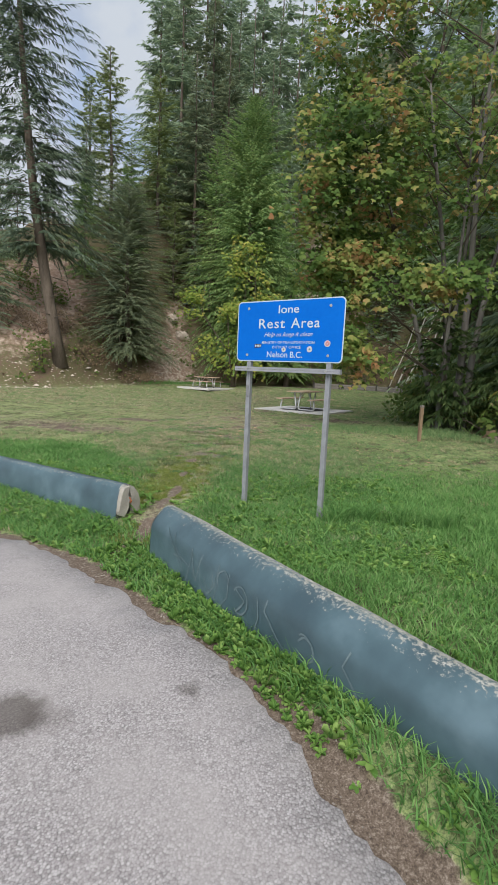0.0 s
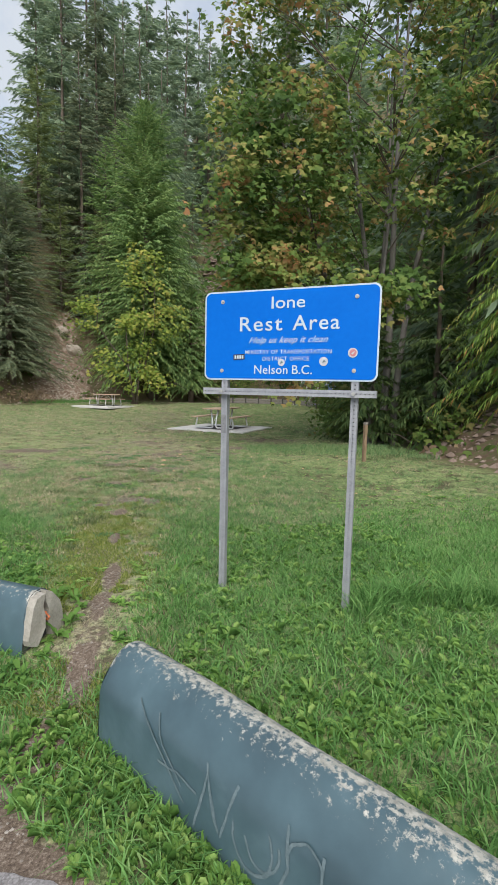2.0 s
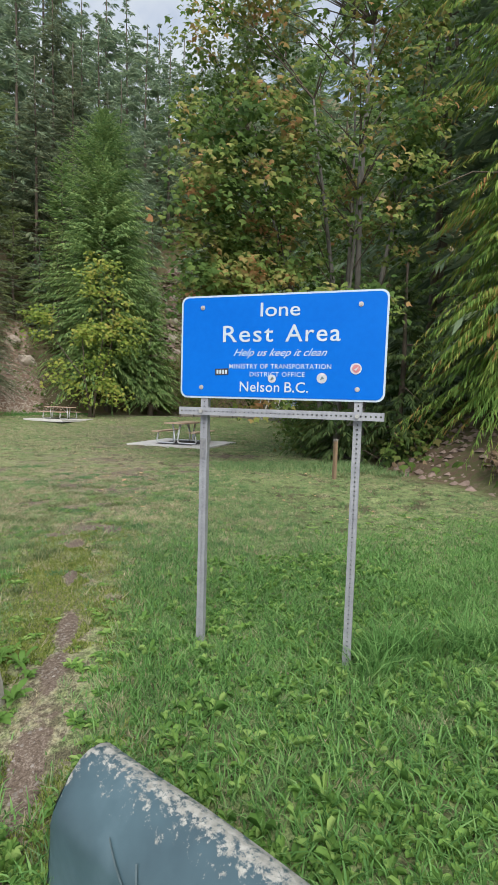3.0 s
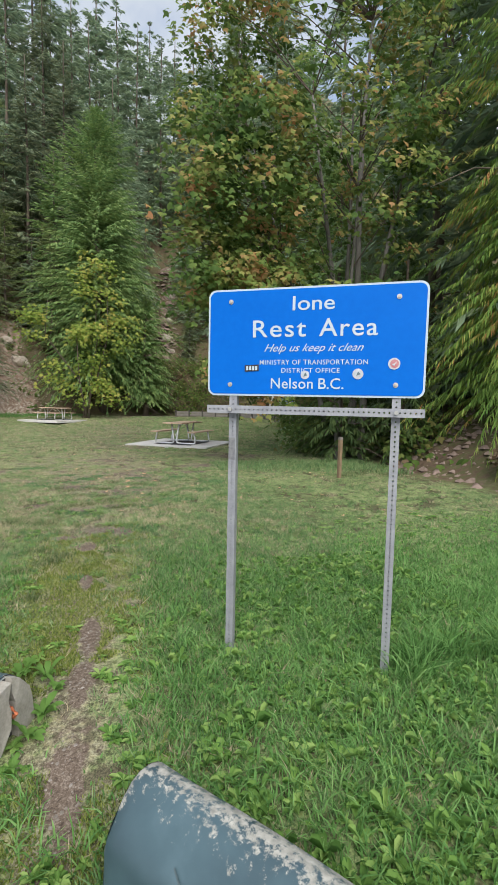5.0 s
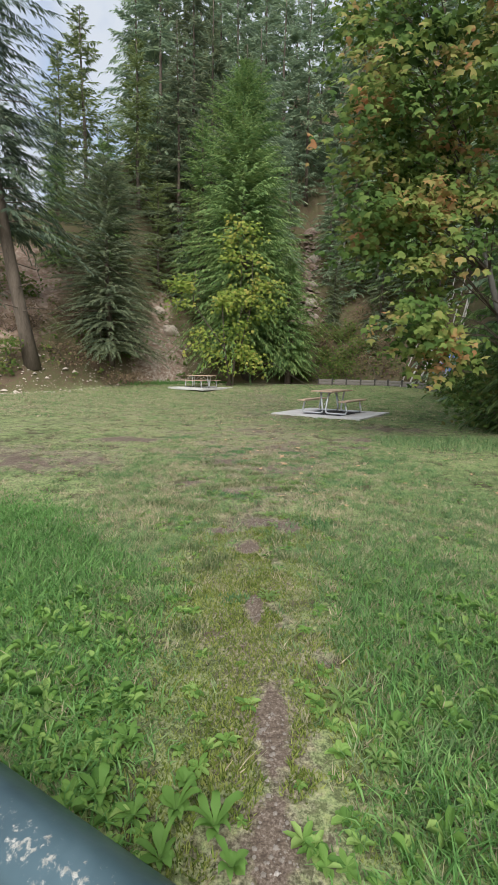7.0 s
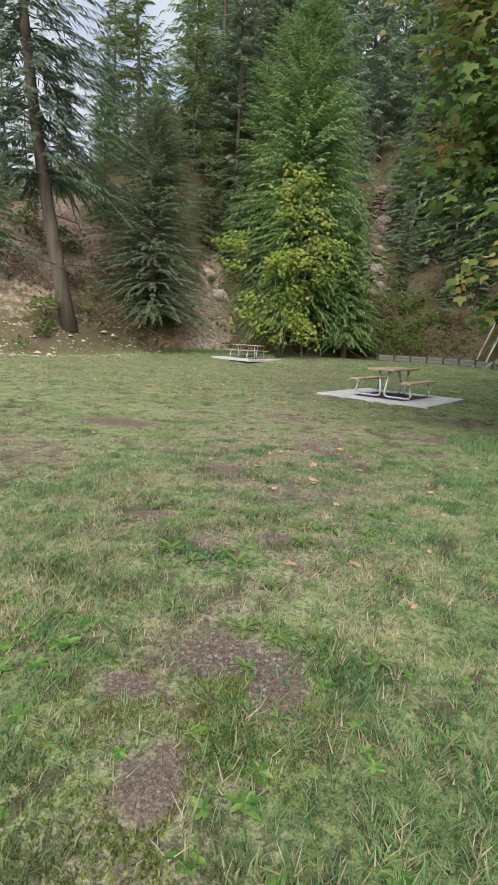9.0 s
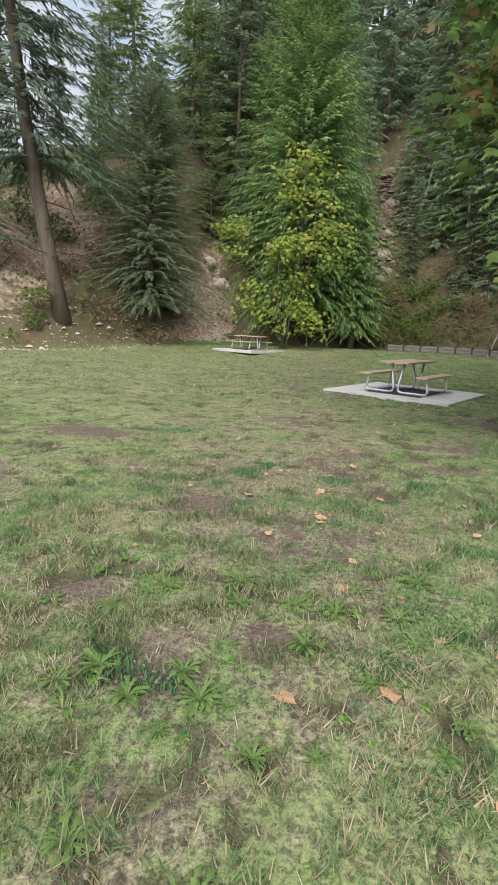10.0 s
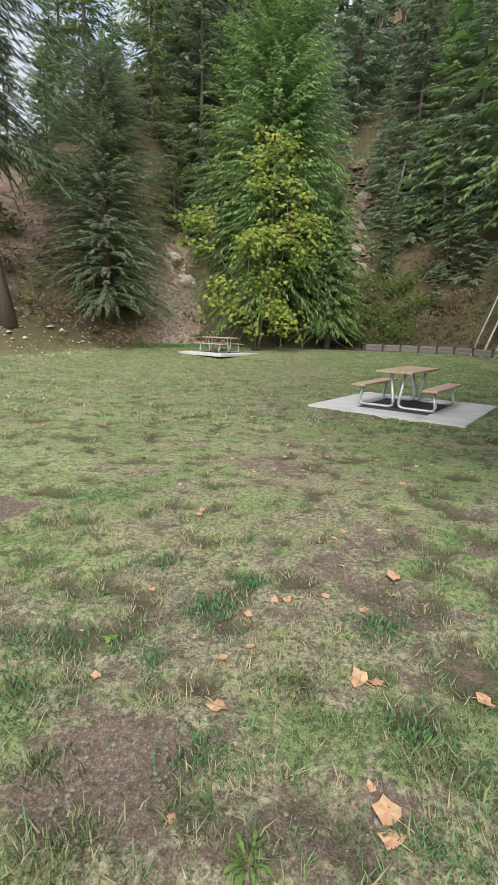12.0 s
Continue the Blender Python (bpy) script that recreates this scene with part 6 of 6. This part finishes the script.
for k, (px, py) in enumerate([(-1.34, 4.85), (-1.21, 4.87), (-1.08, 4.82), (-1.02, 4.7), (-1.23, 4.72), (-1.47, 4.9), (-1.2, 4.98), (-1.44, 5.14), (-1.1, 4.4), (-1.13, 4.24), (-1.22, 4.1), (-1.05, 4.52), (-1.3, 4.18), (-1.2, 4.0), (-1.34, 4.02), (0.62, 2.12), (0.78, 1.95)]):
    leafy_plant("dock_plant", px, py, 0.062 + 0.012 * (k % 3), 11, 0.18, 1.6, 530 + k, M_WEED, "broad-leaved green dock plant beside a barrier", "docks beside the barriers")
for k, (px, py) in enumerate([(-0.48, 4.81), (-0.51, 5.09), (-0.21, 5.55), (-0.25, 5.02), (-0.4, 5.2), (-1.47, 5.35), (-1.35, 5.32), (-1.65, 5.09), (-1.8, 5.24), (0.55, 3.6), (0.9, 3.3), (1.2, 3.9), (0.3, 4.1), (-0.2, 4.3), (1.5, 3.2), (0.1, 3.9)]):
    leafy_plant("dandelion", px, py, 0.05 + 0.01 * (k % 3), 20, 0.1, 1.2, 560 + k, M_DANDELION, "fresh green dandelion standing in lush grass", "dandelions in the lush grass", True)


def fallen_leaf_mesh(name, seed):
    rng = np.random.default_rng(seed)
    b = Build()
    pts = []
    for k in range(10):
        a = radians(-90 + 36 * k)
        r = (1.0 if k % 2 == 0 else 0.72) * rng.uniform(0.85, 1.15) * (0.55 if k == 0 else 1)
        pts.append((r * math.cos(a), r * math.sin(a), 0.12 * rng.normal() + 0.1))
    b.add([(0, 0, 0.1)] + pts, [(0, 1 + k, 1 + (k + 1) % 10) for k in range(10)])
    b.tube([(0, -0.3, 0.1), (0.1, -0.9, 0.14), (0.25, -1.5, 0.1)], [0.04, 0.035, 0.03], 4)
    return b.mesh(name, M_FALLEN)


def scatter_leaves():
    meshes = [fallen_leaf_mesh("fallen_leaf", 300 + k) for k in range(5)]
    rng = np.random.default_rng(91)
    spots = [(-0.27, 12.13, 0.1), (-1.0, 11.76, 0.06), (-0.61, 11.17, 0.1), (-1.2, 10.94, 0.09), (-0.59, 10.58, 0.11), (-0.31, 8.83, 0.1), (-0.71, 8.73, 0.1), (-0.1, 11.11, 0.09), (-1.22, 11.23, 0.06), (-0.6, 12.63, 0.06), (-0.48, 9.59, 0.08), (-0.59, 10.5, 0.08), (-0.95, 10.21, 0.06), (-0.39, 9.92, 0.06), (-0.71, 11.83, 0.06), (-0.51, 11.72, 0.06), (-1.67, 12.92, 0.06), (-1.26, 12.12, 0.05), (-1.1, 11.33, 0.05), (-0.24, 12.83, 0.05), (-0.53, 11.16, 0.07)]
    for _ in range(130):
        spots.append((rng.uniform(-2.2, 3.6), rng.uniform(7.5, 17.5), rng.uniform(0.04, 0.075)))
    for i, (px, py, s) in enumerate(spots):
        if i >= 21 and (not in_view_area(np.array([px]), np.array([py]))[0] or px < -0.25 * (py - 8) + rng.uniform(-2.2, 0.8)):
            continue
        o = new("fallen_leaf", meshes[i % 5])
        o.matrix_world = pose(px, py, float(on_land(np.array([px]), np.array([py]))[0, 2]) + 0.012, rng.uniform(-14, 14), rng.uniform(-14, 14), rng.uniform(0, 360)) @ Matrix.Diagonal((s * 0.52, s * 0.52, s * 0.52, 1))
        tagged(o, "fallen orange-brown maple leaf on the turf", "leaf", "fallen leaves on the lawn")


scatter_leaves()
scribble(b2, [[(0.27, 0.33), (0.36, 0.28), (0.48, 0.19), (0.6, 0.1)], [(0.4, 0.33), (0.46, 0.24), (0.58, 0.15)], [(0.44, 0.17), (0.55, 0.185), (0.66, 0.17)], [(0.66, 0.05), (0.69, 0.17), (0.71, 0.28), (0.75, 0.15), (0.79, 0.09), (0.82, 0.2), (0.85, 0.3)], [(0.7, 0.3), (0.74, 0.2), (0.77, 0.12)], arc(0.93, 0.17, 0.085, 0.1, 170, 400, 20), arc(0.97, 0.19, 0.07, 0.085, 190, 380, 18),
    [(1.06, 0.3), (1.07, 0.18), (1.04, 0.07)], arc(1.13, 0.23, 0.06, 0.06, 200, 10), [(1.19, 0.29), (1.19, 0.14), (1.12, 0.05)], arc(1.33, 0.18, 0.075, 0.085, 150, -130), [(1.27, 0.24), (1.38, 0.19), (1.3, 0.1)], [(1.49, 0.27), (1.52, 0.16), (1.5, 0.08)], [(1.58, 0.29), (1.57, 0.22), (1.62, 0.18), (1.7, 0.12), (1.83, 0.07)], arc(1.92, 0.17, 0.06, 0.06, 160, -60), arc(1.9, 0.16, 0.08, 0.08, 120, -20), [(2.2, 0.3), (2.17, 0.22), (2.23, 0.17), (2.3, 0.1)], [(2.4, 0.12), (2.62, 0.08), (2.8, 0.09)]])


# ---- poles and tarp by the edging, a dead snag ----
def log(name, a, b, r, material, label, category="log"):
    bd = Build()
    a, b = Vector(a), Vector(b)
    pts = [a.lerp(b, t) + Vector((0.04 * math.sin(5 * t + r * 90), 0.03 * math.cos(6 * t), 0.03 * math.sin(8 * t))) for t in np.linspace(0, 1, 7)]
    bd.tube(pts, [r * (1 - 0.45 * t) for t in np.linspace(0, 1, 7)], 8)
    tagged(part(name, bd, material, smooth=True), label, category, "grey poles beyond the edging" if name == "leaning_pole" else "")


for k in range(7):
    px, py = 8.6 + 0.42 * k, 36.3 - 0.33 * k
    z0 = float(on_land(np.array([px]), np.array([py]))[0, 2])
    z1 = float(on_land(np.array([px + 2.4]), np.array([py + 2.3]))[0, 2])
    log("leaning_pole", (px, py, z0), (px + 2.2 + 0.3 * (k % 3), py + 2.0, z1 + 0.9 + 0.2 * (k % 2)), 0.05 + 0.012 * (k % 3), M_DRIFT, "grey bare pole leaning on the bank")
bd = Build()
pts = []
for i in range(7):
    for j in range(5):
        px, py = 9.9 + 0.3 * i, 35.2 + 0.24 * j - 0.1 * i
        pts.append((px, py, float(on_land(np.array([px]), np.array([py]))[0, 2]) + 0.12 + 0.12 * noise.noise(Vector((i * 0.9, j * 0.9, 2)))))
bd.add(pts, [(i * 5 + j, (i + 1) * 5 + j, (i + 1) * 5 + j + 1, i * 5 + j + 1) for i in range(6) for j in range(4)])
tarp = tagged(part("tarp", bd, M_TARP, smooth=True), "faded blue tarp lying on the bank by the poles", "tarp")
tarp.modifiers.new("thick", "SOLIDIFY").thickness = 0.012
for sx, sy, dx, h in ((6.0, 50.4, 0.7, 3.4), (9.0, 46.5, -0.2, 3.0)):
    z0 = float(on_land(np.array([sx]), np.array([sy]))[0, 2])
    log("snag", (sx, sy, z0 - 0.2), (sx + dx, sy - 0.2, z0 + h), 0.13, M_DRIFT, "pale dead snag standing on the slope", "snag")
for k, (rx, ry, rs) in enumerate([(2.9, 44.5, 0.8), (3.3, 47.5, 1.1), (3.2, 51, 1.0), (4.2, 54, 1.2), (2.9, 49.2, 0.9), (2.2, 42.6, 0.6), (4.0, 57.5, 1.3), (3.5, 45.6, 0.6), (3.9, 52.4, 0.8), (3.7, 49.8, 0.7)]):
    o = new("rock_outcrop", stone_mesh("rock_outcrop", 20 + k, 3, M_ROCK if k % 2 else M_REDROCK))
    o.matrix_world = pose(rx, ry, float(on_land(np.array([rx]), np.array([ry]))[0, 2]), 20, 10, 50 * k) @ Matrix.Diagonal((rs * 0.55, rs * 0.5, rs * 0.65, 1))
    tagged(o, "grey-brown rock outcrop in the gully", "rock", "rocks of the gully")
